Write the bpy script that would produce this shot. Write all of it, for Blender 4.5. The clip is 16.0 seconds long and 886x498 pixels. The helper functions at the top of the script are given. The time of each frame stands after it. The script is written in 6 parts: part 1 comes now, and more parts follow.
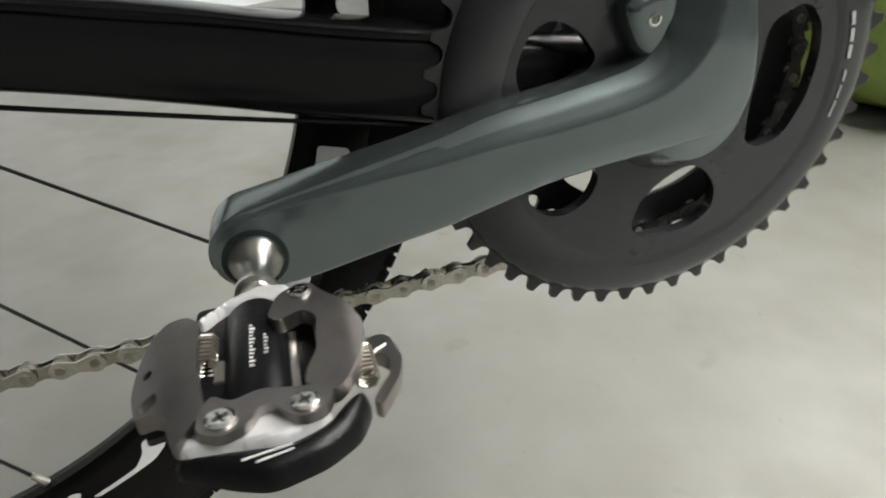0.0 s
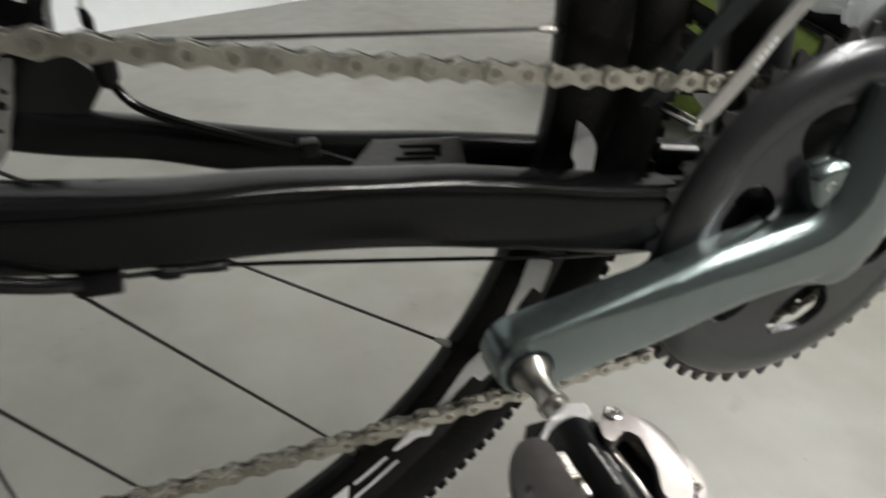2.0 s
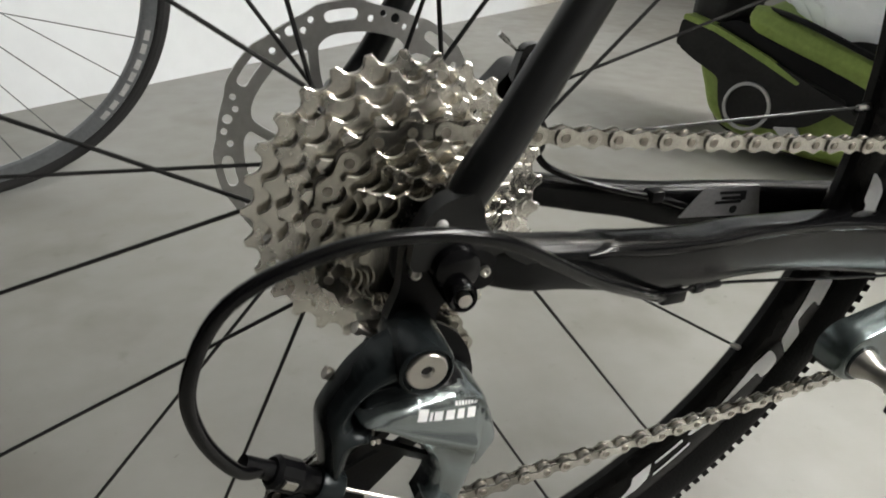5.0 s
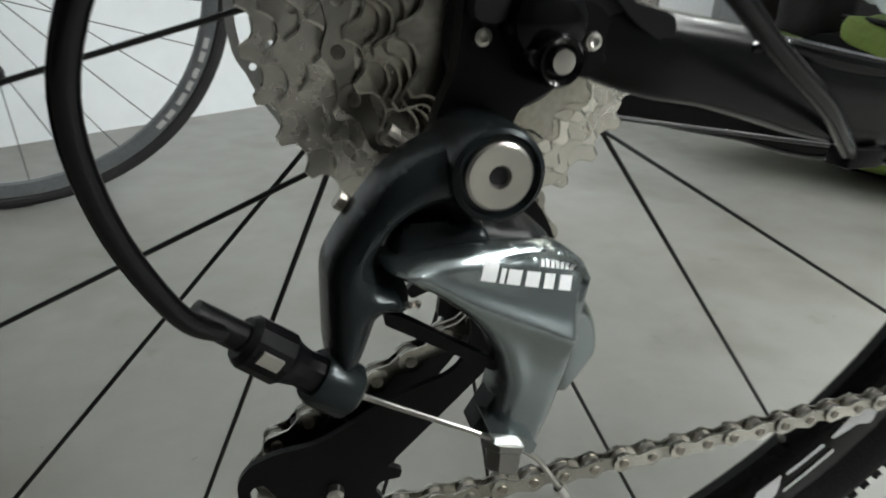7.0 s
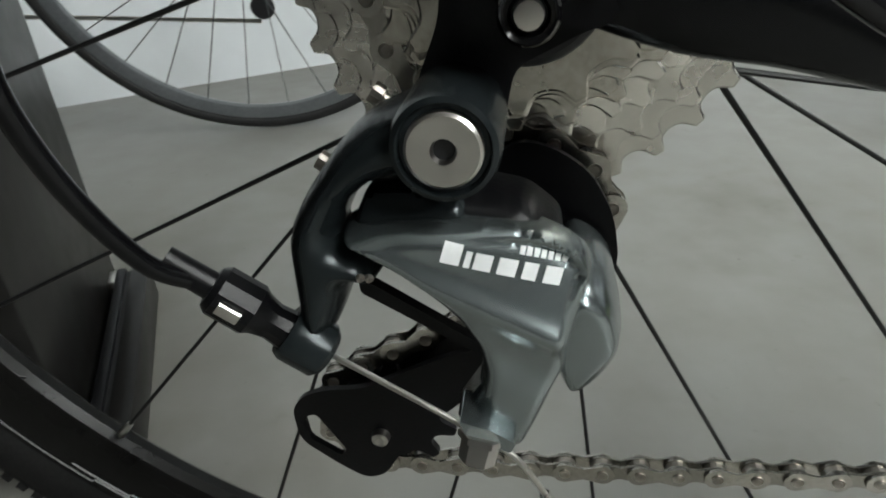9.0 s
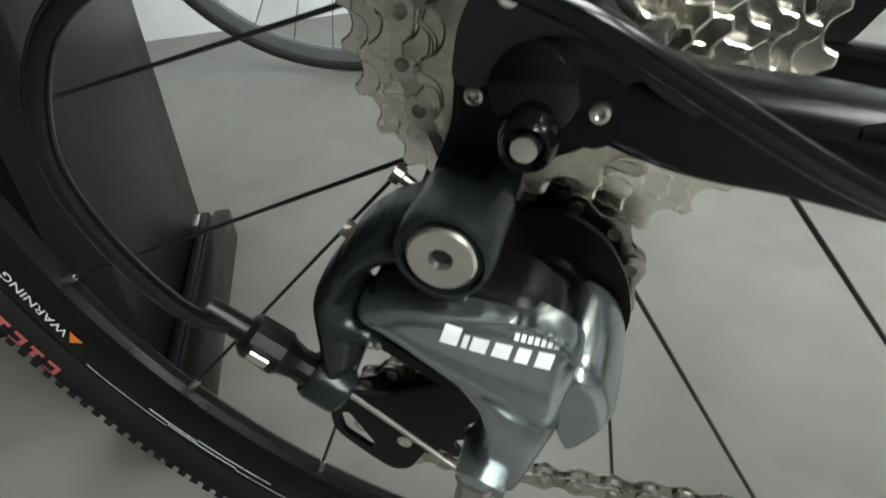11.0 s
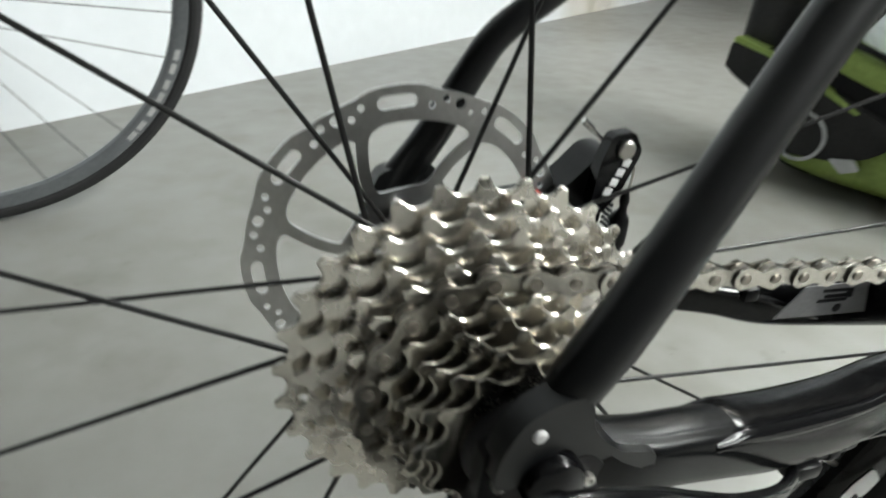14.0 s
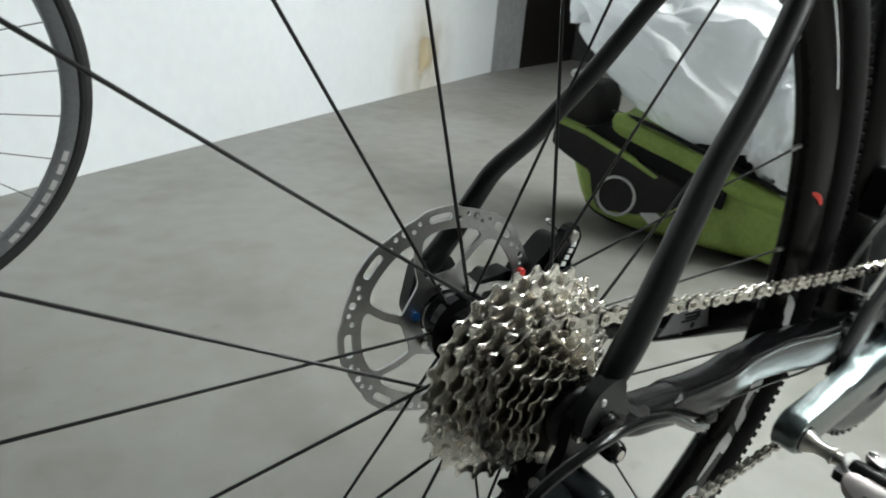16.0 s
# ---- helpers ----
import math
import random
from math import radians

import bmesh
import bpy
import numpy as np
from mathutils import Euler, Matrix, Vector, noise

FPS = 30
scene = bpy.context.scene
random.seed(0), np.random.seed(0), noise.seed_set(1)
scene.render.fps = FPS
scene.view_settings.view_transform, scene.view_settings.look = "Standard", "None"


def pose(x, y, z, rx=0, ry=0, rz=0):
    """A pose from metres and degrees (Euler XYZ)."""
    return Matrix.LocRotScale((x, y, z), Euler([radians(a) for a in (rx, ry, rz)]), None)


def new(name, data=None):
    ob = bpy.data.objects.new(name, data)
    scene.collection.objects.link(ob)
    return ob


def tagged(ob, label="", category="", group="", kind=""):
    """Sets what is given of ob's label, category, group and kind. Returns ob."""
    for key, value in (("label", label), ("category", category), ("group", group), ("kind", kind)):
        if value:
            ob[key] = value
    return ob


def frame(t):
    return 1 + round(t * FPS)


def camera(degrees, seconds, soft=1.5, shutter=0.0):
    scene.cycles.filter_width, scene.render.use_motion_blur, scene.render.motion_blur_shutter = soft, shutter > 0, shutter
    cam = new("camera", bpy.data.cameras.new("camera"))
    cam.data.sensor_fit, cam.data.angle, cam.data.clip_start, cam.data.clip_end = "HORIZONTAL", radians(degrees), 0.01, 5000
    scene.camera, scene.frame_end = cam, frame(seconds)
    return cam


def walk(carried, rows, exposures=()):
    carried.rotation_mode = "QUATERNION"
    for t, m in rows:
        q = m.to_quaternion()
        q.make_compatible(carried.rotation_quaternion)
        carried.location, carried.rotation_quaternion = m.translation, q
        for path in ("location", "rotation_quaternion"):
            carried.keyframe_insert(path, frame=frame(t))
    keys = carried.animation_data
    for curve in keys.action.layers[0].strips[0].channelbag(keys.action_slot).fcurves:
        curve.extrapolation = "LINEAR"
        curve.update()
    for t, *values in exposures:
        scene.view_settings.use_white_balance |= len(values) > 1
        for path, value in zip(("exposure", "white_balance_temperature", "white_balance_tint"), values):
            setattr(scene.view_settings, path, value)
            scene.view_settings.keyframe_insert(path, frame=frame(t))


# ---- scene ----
cam = camera(70.25, 16.0, soft=1.8, shutter=0.7)
ROWS = [
    (0.0, 0.2668, -0.2624, 0.3545, 58.76, 1.36, -15.37),
    (0.5, 0.2373, -0.2591, 0.3561, 57.11, 0.36, -22.04),
    (1.0, 0.2137, -0.2544, 0.3623, 55.97, -1.70, -24.79),
    (1.5, 0.1731, -0.2444, 0.3849, 56.92, -3.50, -23.58),
    (2.0, 0.1396, -0.2410, 0.4190, 58.91, -3.33, -20.10),
    (2.5, 0.0970, -0.2401, 0.4315, 59.14, -3.55, -17.36),
    (3.0, 0.0528, -0.2398, 0.4513, 60.61, -3.41, -15.05),
    (3.5, 0.0153, -0.2383, 0.4500, 61.10, -2.39, -14.59),
    (4.0, -0.0215, -0.2368, 0.4640, 61.34, -1.66, -15.23),
    (4.5, -0.0481, -0.2382, 0.4671, 60.31, -3.59, -15.66),
    (5.0, -0.0681, -0.2480, 0.4550, 61.22, -2.50, -19.84),
    (7.5, -0.0426, -0.2057, 0.3510, 66.67, -0.93, -9.91),
    (8.0, -0.0241, -0.2068, 0.3538, 63.54, 0.12, -2.17),
    (8.5, -0.0090, -0.2035, 0.3567, 61.91, 1.78, 3.32),
    (11.0, 0.0162, -0.1901, 0.3913, 55.21, 2.80, 15.70),
    (11.5, 0.0105, -0.1856, 0.4025, 55.55, 1.68, 14.36),
    (12.0, 0.0063, -0.1813, 0.4201, 56.77, 0.71, 11.29),
    (12.5, -0.0006, -0.1779, 0.4371, 57.94, -0.81, 6.99),
    (13.0, -0.0038, -0.1737, 0.4477, 58.81, -0.77, 1.25),
    (13.5, -0.0237, -0.1721, 0.4501, 59.34, 0.12, -5.99),
    (14.0, -0.0638, -0.1775, 0.4746, 61.31, -2.93, -17.28),
    (14.5, -0.0995, -0.1739, 0.4886, 63.00, -2.56, -20.64),
    (15.0, -0.1339, -0.1971, 0.5101, 63.68, -3.11, -25.09),
    (15.5, -0.1627, -0.2166, 0.5267, 65.98, -3.77, -29.22),
    (16.0, -0.2009, -0.2309, 0.5259, 68.19, -4.43, -33.13),
]
EXPOSURES = [(0.0, 0.17, 6500, 10), (0.6, 0.12, 6500, 10), (1.5, -0.14, 6500, 10), (3.0, 0.0, 6530, 11), (3.5, -0.03, 6530, 11), (5.2, 0.05, 6530, 11), (7.3, -0.12, 6150, 6), (8.7, -0.18, 6150, 6), (11.5, 0.25, 6180, 6), (12.5, 0.27, 6180, 6), (14.0, 0.36, 6180, 6), (15.0, 0.17, 6150, 5), (16.0, 0.03, 6120, 5)]
walk(cam, [(t, pose(x, y, z, rx, ry, rz)) for t, x, y, z, rx, ry, rz in ROWS], EXPOSURES)

from mathutils.bvhtree import BVHTree

# ---- world and lights ----
world = bpy.data.worlds.new("world")
scene.world = world
world.use_nodes = True
world.node_tree.nodes["Background"].inputs["Color"].default_value = (0.8, 0.85, 0.9, 1)
world.node_tree.nodes["Background"].inputs["Strength"].default_value = 0.05
scene.view_settings.exposure = 0.0


LAMPS = [(1.85, -0.95, 0.22, 2.3), (2.50, 0.90, 0.22, 1.2), (3.0, -2.3, 0.30, 1.5)]
LAMP_GLOW = 66.0

# ---- materials ----


def material(name, colour, rough=0.5, metal=0.0, second=None, scale=40.0, bump=0.0, bump_scale=None, coat=0.0, rough_var=0.1, contrast=0.5,
             random_shift=0.0, spec=0.5):
    """A surface with grain at two scales: colour mixed by large and small noise, roughness varied, fine relief."""
    m = bpy.data.materials.new(name)
    m.use_nodes = True
    nt = m.node_tree
    b = nt.nodes["Principled BSDF"]
    b.inputs["Metallic"].default_value = metal
    b.inputs["Coat Weight"].default_value = coat
    b.inputs["Specular IOR Level"].default_value = spec
    b.inputs["Coat Roughness"].default_value = 0.08
    tc = nt.nodes.new("ShaderNodeTexCoord")
    big, fine = nt.nodes.new("ShaderNodeTexNoise"), nt.nodes.new("ShaderNodeTexNoise")
    big.inputs["Scale"].default_value, fine.inputs["Scale"].default_value = scale, scale * 9
    big.inputs["Detail"].default_value, fine.inputs["Detail"].default_value = 4, 3
    for n in (big, fine):
        nt.links.new(tc.outputs["Object"], n.inputs["Vector"])
    add = nt.nodes.new("ShaderNodeMath")
    add.operation = "ADD"
    half = nt.nodes.new("ShaderNodeMath")
    half.operation = "MULTIPLY"
    half.inputs[1].default_value = 0.5
    nt.links.new(big.outputs["Fac"], add.inputs[0])
    nt.links.new(fine.outputs["Fac"], add.inputs[1])
    nt.links.new(add.outputs[0], half.inputs[0])
    ramp = nt.nodes.new("ShaderNodeMapRange")
    ramp.inputs["From Min"].default_value, ramp.inputs["From Max"].default_value = 0.5 - 0.25 * contrast, 0.5 + 0.25 * contrast
    nt.links.new(half.outputs[0], ramp.inputs["Value"])
    mix = nt.nodes.new("ShaderNodeMix")
    mix.data_type = "RGBA"
    second = second or tuple(c * 0.75 for c in colour)
    mix.inputs[6].default_value, mix.inputs[7].default_value = (*colour, 1), (*second, 1)
    nt.links.new(ramp.outputs[0], mix.inputs[0])
    out = mix.outputs[2]
    if random_shift:
        info, hsv = nt.nodes.new("ShaderNodeObjectInfo"), nt.nodes.new("ShaderNodeHueSaturation")
        mr = nt.nodes.new("ShaderNodeMapRange")
        mr.inputs["To Min"].default_value, mr.inputs["To Max"].default_value = 1 - random_shift, 1 + random_shift
        nt.links.new(info.outputs["Random"], mr.inputs["Value"])
        nt.links.new(mr.outputs[0], hsv.inputs["Value"])
        nt.links.new(out, hsv.inputs["Color"])
        out = hsv.outputs["Color"]
    nt.links.new(out, b.inputs["Base Color"])
    rr = nt.nodes.new("ShaderNodeMapRange")
    rr.inputs["To Min"].default_value, rr.inputs["To Max"].default_value = max(0.02, rough - rough_var), min(1, rough + rough_var)
    nt.links.new(half.outputs[0], rr.inputs["Value"])
    nt.links.new(rr.outputs[0], b.inputs["Roughness"])
    if bump:
        bp, bn = nt.nodes.new("ShaderNodeBump"), nt.nodes.new("ShaderNodeTexNoise")
        bn.inputs["Scale"].default_value, bn.inputs["Detail"].default_value = bump_scale or scale * 6, 3
        nt.links.new(tc.outputs["Object"], bn.inputs["Vector"])
        bp.inputs["Strength"].default_value, bp.inputs["Distance"].default_value = bump, 0.002
        nt.links.new(bn.outputs["Fac"], bp.inputs["Height"])
        nt.links.new(bp.outputs["Normal"], b.inputs["Normal"])
    return m


def floor_material():
    """Grey floor paint: broad cloudy wear, small dark scuffs and specks, a low uneven sheen."""
    m = material("floor_paint", (0.215, 0.214, 0.203), 0.42, second=(0.178, 0.173, 0.155), scale=1.7, bump=0.10, bump_scale=60, contrast=0.8)
    nt = m.node_tree
    b = nt.nodes["Principled BSDF"]
    base = b.inputs["Base Color"].links[0].from_socket
    tc = nt.nodes.new("ShaderNodeTexCoord")
    for scale, lo, hi, dark in ((1.9, 0.50, 0.66, 0.80), (5.5, 0.55, 0.70, 0.82), (90.0, 0.70, 0.77, 0.74), (22.0, 0.66, 0.78, 0.84)):
        n, mr, mx = nt.nodes.new("ShaderNodeTexNoise"), nt.nodes.new("ShaderNodeMapRange"), nt.nodes.new("ShaderNodeMix")
        n.inputs["Scale"].default_value, n.inputs["Detail"].default_value = scale, 4
        nt.links.new(tc.outputs["Object"], n.inputs["Vector"])
        mr.inputs["From Min"].default_value, mr.inputs["From Max"].default_value = lo, hi
        nt.links.new(n.outputs["Fac"], mr.inputs["Value"])
        mx.data_type, mx.blend_type = "RGBA", "MULTIPLY"
        nt.links.new(mr.outputs[0], mx.inputs[0])
        nt.links.new(base, mx.inputs[6])
        mx.inputs[7].default_value = (dark, dark * 0.985, dark * 0.94, 1)
        base = mx.outputs[2]
    nt.links.new(base, b.inputs["Base Color"])
    return m


FLOOR = floor_material()
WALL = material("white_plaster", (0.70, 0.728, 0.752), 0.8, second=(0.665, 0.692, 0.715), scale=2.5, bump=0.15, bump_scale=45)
# Invented dark tone for the unseen walls, to cut bounce light and reflections.
WALL_UNSEEN = material("unseen_wall_dark", (0.06, 0.06, 0.06), 0.7, second=(0.045, 0.045, 0.045), scale=2.5, bump=0.15, bump_scale=45)
# Darker copy of the white plaster, with the dimming light put into its colour.
WALL_SHADED = material("shaded_plaster", (0.26, 0.27, 0.28), 0.8, scale=2.5, bump=0.15, bump_scale=45)
CEIL = material("ceiling_paint", (0.58, 0.58, 0.565), 0.9, scale=2)
def stain_material():
    """Rusty damp: cloudy, and fading out to the bare wall."""
    m = material("rust_stain", (0.50, 0.36, 0.15), 0.8, second=(0.62, 0.52, 0.34), scale=14, contrast=0.7)
    nt = m.node_tree
    tc, n, mr = nt.nodes.new("ShaderNodeTexCoord"), nt.nodes.new("ShaderNodeTexNoise"), nt.nodes.new("ShaderNodeMapRange")
    n.inputs["Scale"].default_value, n.inputs["Detail"].default_value = 2.6, 3
    nt.links.new(tc.outputs["Object"], n.inputs["Vector"])
    mr.inputs["From Min"].default_value, mr.inputs["From Max"].default_value, mr.inputs["To Max"].default_value = 0.34, 0.66, 0.75
    nt.links.new(n.outputs["Fac"], mr.inputs["Value"])
    far, fade, mul = nt.nodes.new("ShaderNodeVectorMath"), nt.nodes.new("ShaderNodeMapRange"), nt.nodes.new("ShaderNodeMath")
    far.operation, mul.operation = "DISTANCE", "MULTIPLY"
    far.inputs[1].default_value = (1.92, 3.04, 0.12)
    nt.links.new(tc.outputs["Object"], far.inputs[0])
    fade.inputs["From Min"].default_value, fade.inputs["From Max"].default_value = 0.05, 0.52
    fade.inputs["To Min"].default_value, fade.inputs["To Max"].default_value = 1.0, 0.0
    nt.links.new(far.outputs["Value"], fade.inputs["Value"])
    nt.links.new(mr.outputs[0], mul.inputs[0])
    nt.links.new(fade.outputs[0], mul.inputs[1])
    nt.links.new(mul.outputs[0], nt.nodes["Principled BSDF"].inputs["Alpha"])
    return m


STAIN = stain_material()
SATIN = material("satin_black_paint", (0.0060, 0.0064, 0.0068), 0.34, second=(0.0050, 0.0053, 0.0057), scale=8, spec=0.40, rough_var=0.02)
STAYBLACK = material("gloss_black_frame_paint", (0.0048, 0.0050, 0.0054), 0.25, second=(0.0040, 0.0042, 0.0046), scale=8, spec=0.19, rough_var=0.03)
GLOSS = material("gloss_black_paint", (0.004, 0.004, 0.0045), 0.16, scale=8, coat=0.12, rough_var=0.02, spec=0.2)
FILM_BLACK = material("glossy_black_strip", (0.004, 0.004, 0.0045), 0.14, scale=30, bump=0.12, bump_scale=50, spec=0.16, rough_var=0.04)
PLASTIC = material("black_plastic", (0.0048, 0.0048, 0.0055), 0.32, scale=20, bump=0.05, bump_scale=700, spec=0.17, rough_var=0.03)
RUBBER = material("tyre_rubber", (0.0085, 0.0085, 0.0085), 0.7, second=(0.013, 0.0125, 0.0125), scale=50, bump=0.25, bump_scale=500, spec=0.12)
RIM = material("rim_black_anodised", (0.0048, 0.0046, 0.0044), 0.25, second=(0.0062, 0.006, 0.0056), scale=12, spec=0.17, rough_var=0.03)
DECAL = material("white_decal", (0.82, 0.83, 0.84), 0.4, second=(0.76, 0.77, 0.78), scale=60)
RED_DECAL = material("red_decal", (0.55, 0.12, 0.12), 0.5, scale=80)
ORANGE = material("orange_decal", (0.8, 0.22, 0.04), 0.5, scale=80)
GREY_DECAL = material("grey_decal", (0.16, 0.16, 0.165), 0.35, scale=60)
SPOKE = material("black_spoke_steel", (0.02, 0.02, 0.02), 0.35, metal=0.5, scale=200)
NICKEL = material("nickel_plate", (0.90, 0.87, 0.81), 0.27, metal=1.0, second=(0.76, 0.73, 0.67), scale=30, random_shift=0.14, rough_var=0.03, contrast=0.9)
GRIMY = material("greasy_nickel", (0.68, 0.65, 0.59), 0.26, metal=1.0, second=(0.36, 0.34, 0.29), scale=70, random_shift=0.12, rough_var=0.06, contrast=0.9)
CHAINMETAL = material("chain_plate_nickel", (0.62, 0.60, 0.55), 0.24, metal=1.0, second=(0.46, 0.44, 0.40), scale=90, random_shift=0.12, rough_var=0.04)
# Darker copy of the chain nickel: shade of the recessed inner plates painted in.
CHAIN_SHADED = material("chain_nickel_shaded", (0.46, 0.44, 0.40), 0.26, metal=1.0, second=(0.34, 0.325, 0.295), scale=90, rough_var=0.04)
STEEL = material("bright_steel", (0.74, 0.73, 0.71), 0.16, metal=1.0, second=(0.62, 0.61, 0.59), scale=60, rough_var=0.04)
BRUSHED = material("brushed_steel", (0.62, 0.60, 0.56), 0.28, metal=1.0, second=(0.56, 0.54, 0.51), scale=20, rough_var=0.02)
PIN = material("dark_pin_steel", (0.42, 0.39, 0.35), 0.35, metal=1.0, second=(0.30, 0.28, 0.25), scale=60)
ROTOR = material("rotor_steel", (0.56, 0.56, 0.56), 0.34, metal=1.0, second=(0.48, 0.48, 0.48), scale=40, rough_var=0.05)
CRANK = material("crank_grey_green", (0.148, 0.182, 0.185), 0.25, metal=0.85, second=(0.135, 0.166, 0.168), scale=12, coat=0.5, rough_var=0.02)
CRANK_DARK = material("ring_dark_grey", (0.058, 0.060, 0.064), 0.23, metal=0.65, second=(0.052, 0.054, 0.058), scale=30, rough_var=0.012)
RINGBLACK = material("ring_black", (0.028, 0.028, 0.03), 0.42, metal=0.4, scale=80)
MECH = material("derailleur_grey", (0.300, 0.338, 0.345), 0.24, metal=0.92, second=(0.270, 0.305, 0.312), scale=10, coat=0.35, rough_var=0.02)
MECH_DARK = material("derailleur_dark_grey", (0.020, 0.025, 0.027), 0.24, metal=0.4, second=(0.017, 0.021, 0.023), scale=10, rough_var=0.02, spec=0.3)
BODY_SILVER = material("pedal_silver_paint", (0.45, 0.45, 0.45), 0.45, metal=0.2, second=(0.41, 0.41, 0.41), scale=30, rough_var=0.03)
CLEAT = material("pedal_binding_steel", (0.30, 0.278, 0.276), 0.36, metal=1.0, second=(0.24, 0.222, 0.221), scale=15, rough_var=0.02)
GREEN = material("green_bag_fabric", (0.250, 0.340, 0.075), 0.55, second=(0.195, 0.270, 0.055), scale=12, bump=0.7, bump_scale=28)
DARKCLOTH = material("dark_grey_bag_fabric", (0.018, 0.0175, 0.017), 0.7, second=(0.013, 0.0125, 0.012), scale=14, bump=0.3, bump_scale=120, spec=0.3)
GREYRING = material("reflective_grey", (0.5, 0.5, 0.5), 0.5, scale=40)
STANDMAT = material("dark_laminate", (0.011, 0.0105, 0.010), 0.33, second=(0.008, 0.0075, 0.007), scale=6, spec=0.25)
# Brown desk wood; the end wall wears it as painted shade.
BROWN = material("dark_wood_and_wall_shade", (0.009, 0.007, 0.006), 0.5, second=(0.006, 0.0045, 0.004), scale=20, spec=0.2)
GREYRIM = material("grey_alloy_rim", (0.20, 0.21, 0.22), 0.32, metal=0.5, second=(0.16, 0.17, 0.18), scale=20)
GREYSPOKE = material("dull_spoke_steel", (0.11, 0.115, 0.12), 0.5, metal=0.4, scale=80)
RUBBER_GREY = material("worn_tyre_rubber", (0.018, 0.018, 0.0185), 0.7, second=(0.013, 0.013, 0.0135), scale=40, bump=0.2, bump_scale=400)
BLUE = material("blue_anodised", (0.05, 0.2, 0.6), 0.3, metal=0.7, scale=80)
RED = material("red_plastic", (0.6, 0.04, 0.03), 0.4, scale=80)


def glow_material():
    m = bpy.data.materials.new("lamp_diffuser")
    m.use_nodes = True
    b = m.node_tree.nodes["Principled BSDF"]
    b.inputs["Base Color"].default_value = (0.9, 0.9, 0.9, 1)
    b.inputs["Emission Color"].default_value = (1.0, 0.985, 0.93, 1)
    b.inputs["Emission Strength"].default_value = LAMP_GLOW
    return m


TUBE = glow_material()


def film_material():
    m = bpy.data.materials.new("clear_plastic_film")
    m.use_nodes = True
    nt = m.node_tree
    b = nt.nodes["Principled BSDF"]
    b.inputs["Base Color"].default_value = (0.94, 0.96, 0.98, 1)
    b.inputs["Roughness"].default_value = 0.12
    b.inputs["Alpha"].default_value = 0.82
    tc, n, bp = nt.nodes.new("ShaderNodeTexCoord"), nt.nodes.new("ShaderNodeTexNoise"), nt.nodes.new("ShaderNodeBump")
    n.inputs["Scale"].default_value, n.inputs["Detail"].default_value = 26, 5
    nt.links.new(tc.outputs["Object"], n.inputs["Vector"])
    nt.links.new(n.outputs["Fac"], bp.inputs["Height"])
    bp.inputs["Strength"].default_value, bp.inputs["Distance"].default_value = 0.8, 0.01
    nt.links.new(bp.outputs["Normal"], b.inputs["Normal"])
    through_light, mix = nt.nodes.new("ShaderNodeBsdfTranslucent"), nt.nodes.new("ShaderNodeMixShader")
    through_light.inputs["Color"].default_value = (0.92, 0.95, 0.98, 1)
    mix.inputs[0].default_value = 0.22
    nt.links.new(b.outputs[0], mix.inputs[1])
    nt.links.new(through_light.outputs[0], mix.inputs[2])
    nt.links.new(mix.outputs[0], nt.nodes["Material Output"].inputs["Surface"])
    return m


FILM = film_material()

# ---- mesh helpers ----


def finish(bm, name, mat, smooth=35):
    """Turn a bmesh into mesh data, with edges sharper than the angle kept hard."""
    bmesh.ops.recalc_face_normals(bm, faces=bm.faces)
    if smooth:
        for f in bm.faces:
            f.smooth = True
        lim = radians(smooth)
        for e in bm.edges:
            e.smooth = not (len(e.link_faces) == 2 and e.calc_face_angle(0) > lim)
    me = bpy.data.meshes.new(name)
    bm.to_mesh(me)
    bm.free()
    for m in (mat if isinstance(mat, (list, tuple)) else [mat]):
        me.materials.append(m)
    return me


def part(name, bm, mat, parent=None, label="", smooth=28):
    ob = new(name, finish(bm, name, mat, smooth))
    if parent is not None:
        ob.parent = parent
    if label:
        ob["label"] = label
    return ob


def shared(name, me, parent, m):
    ob = new(name, me)
    ob.parent = parent
    ob.matrix_basis = m
    return ob


def inside(p, poly):
    c, j = False, len(poly) - 1
    for i in range(len(poly)):
        (xi, yi), (xj, yj) = poly[i], poly[j]
        if (yi > p[1]) != (yj > p[1]) and p[0] < (xj - xi) * (p[1] - yi) / (yj - yi) + xi:
            c = not c
        j = i
    return c


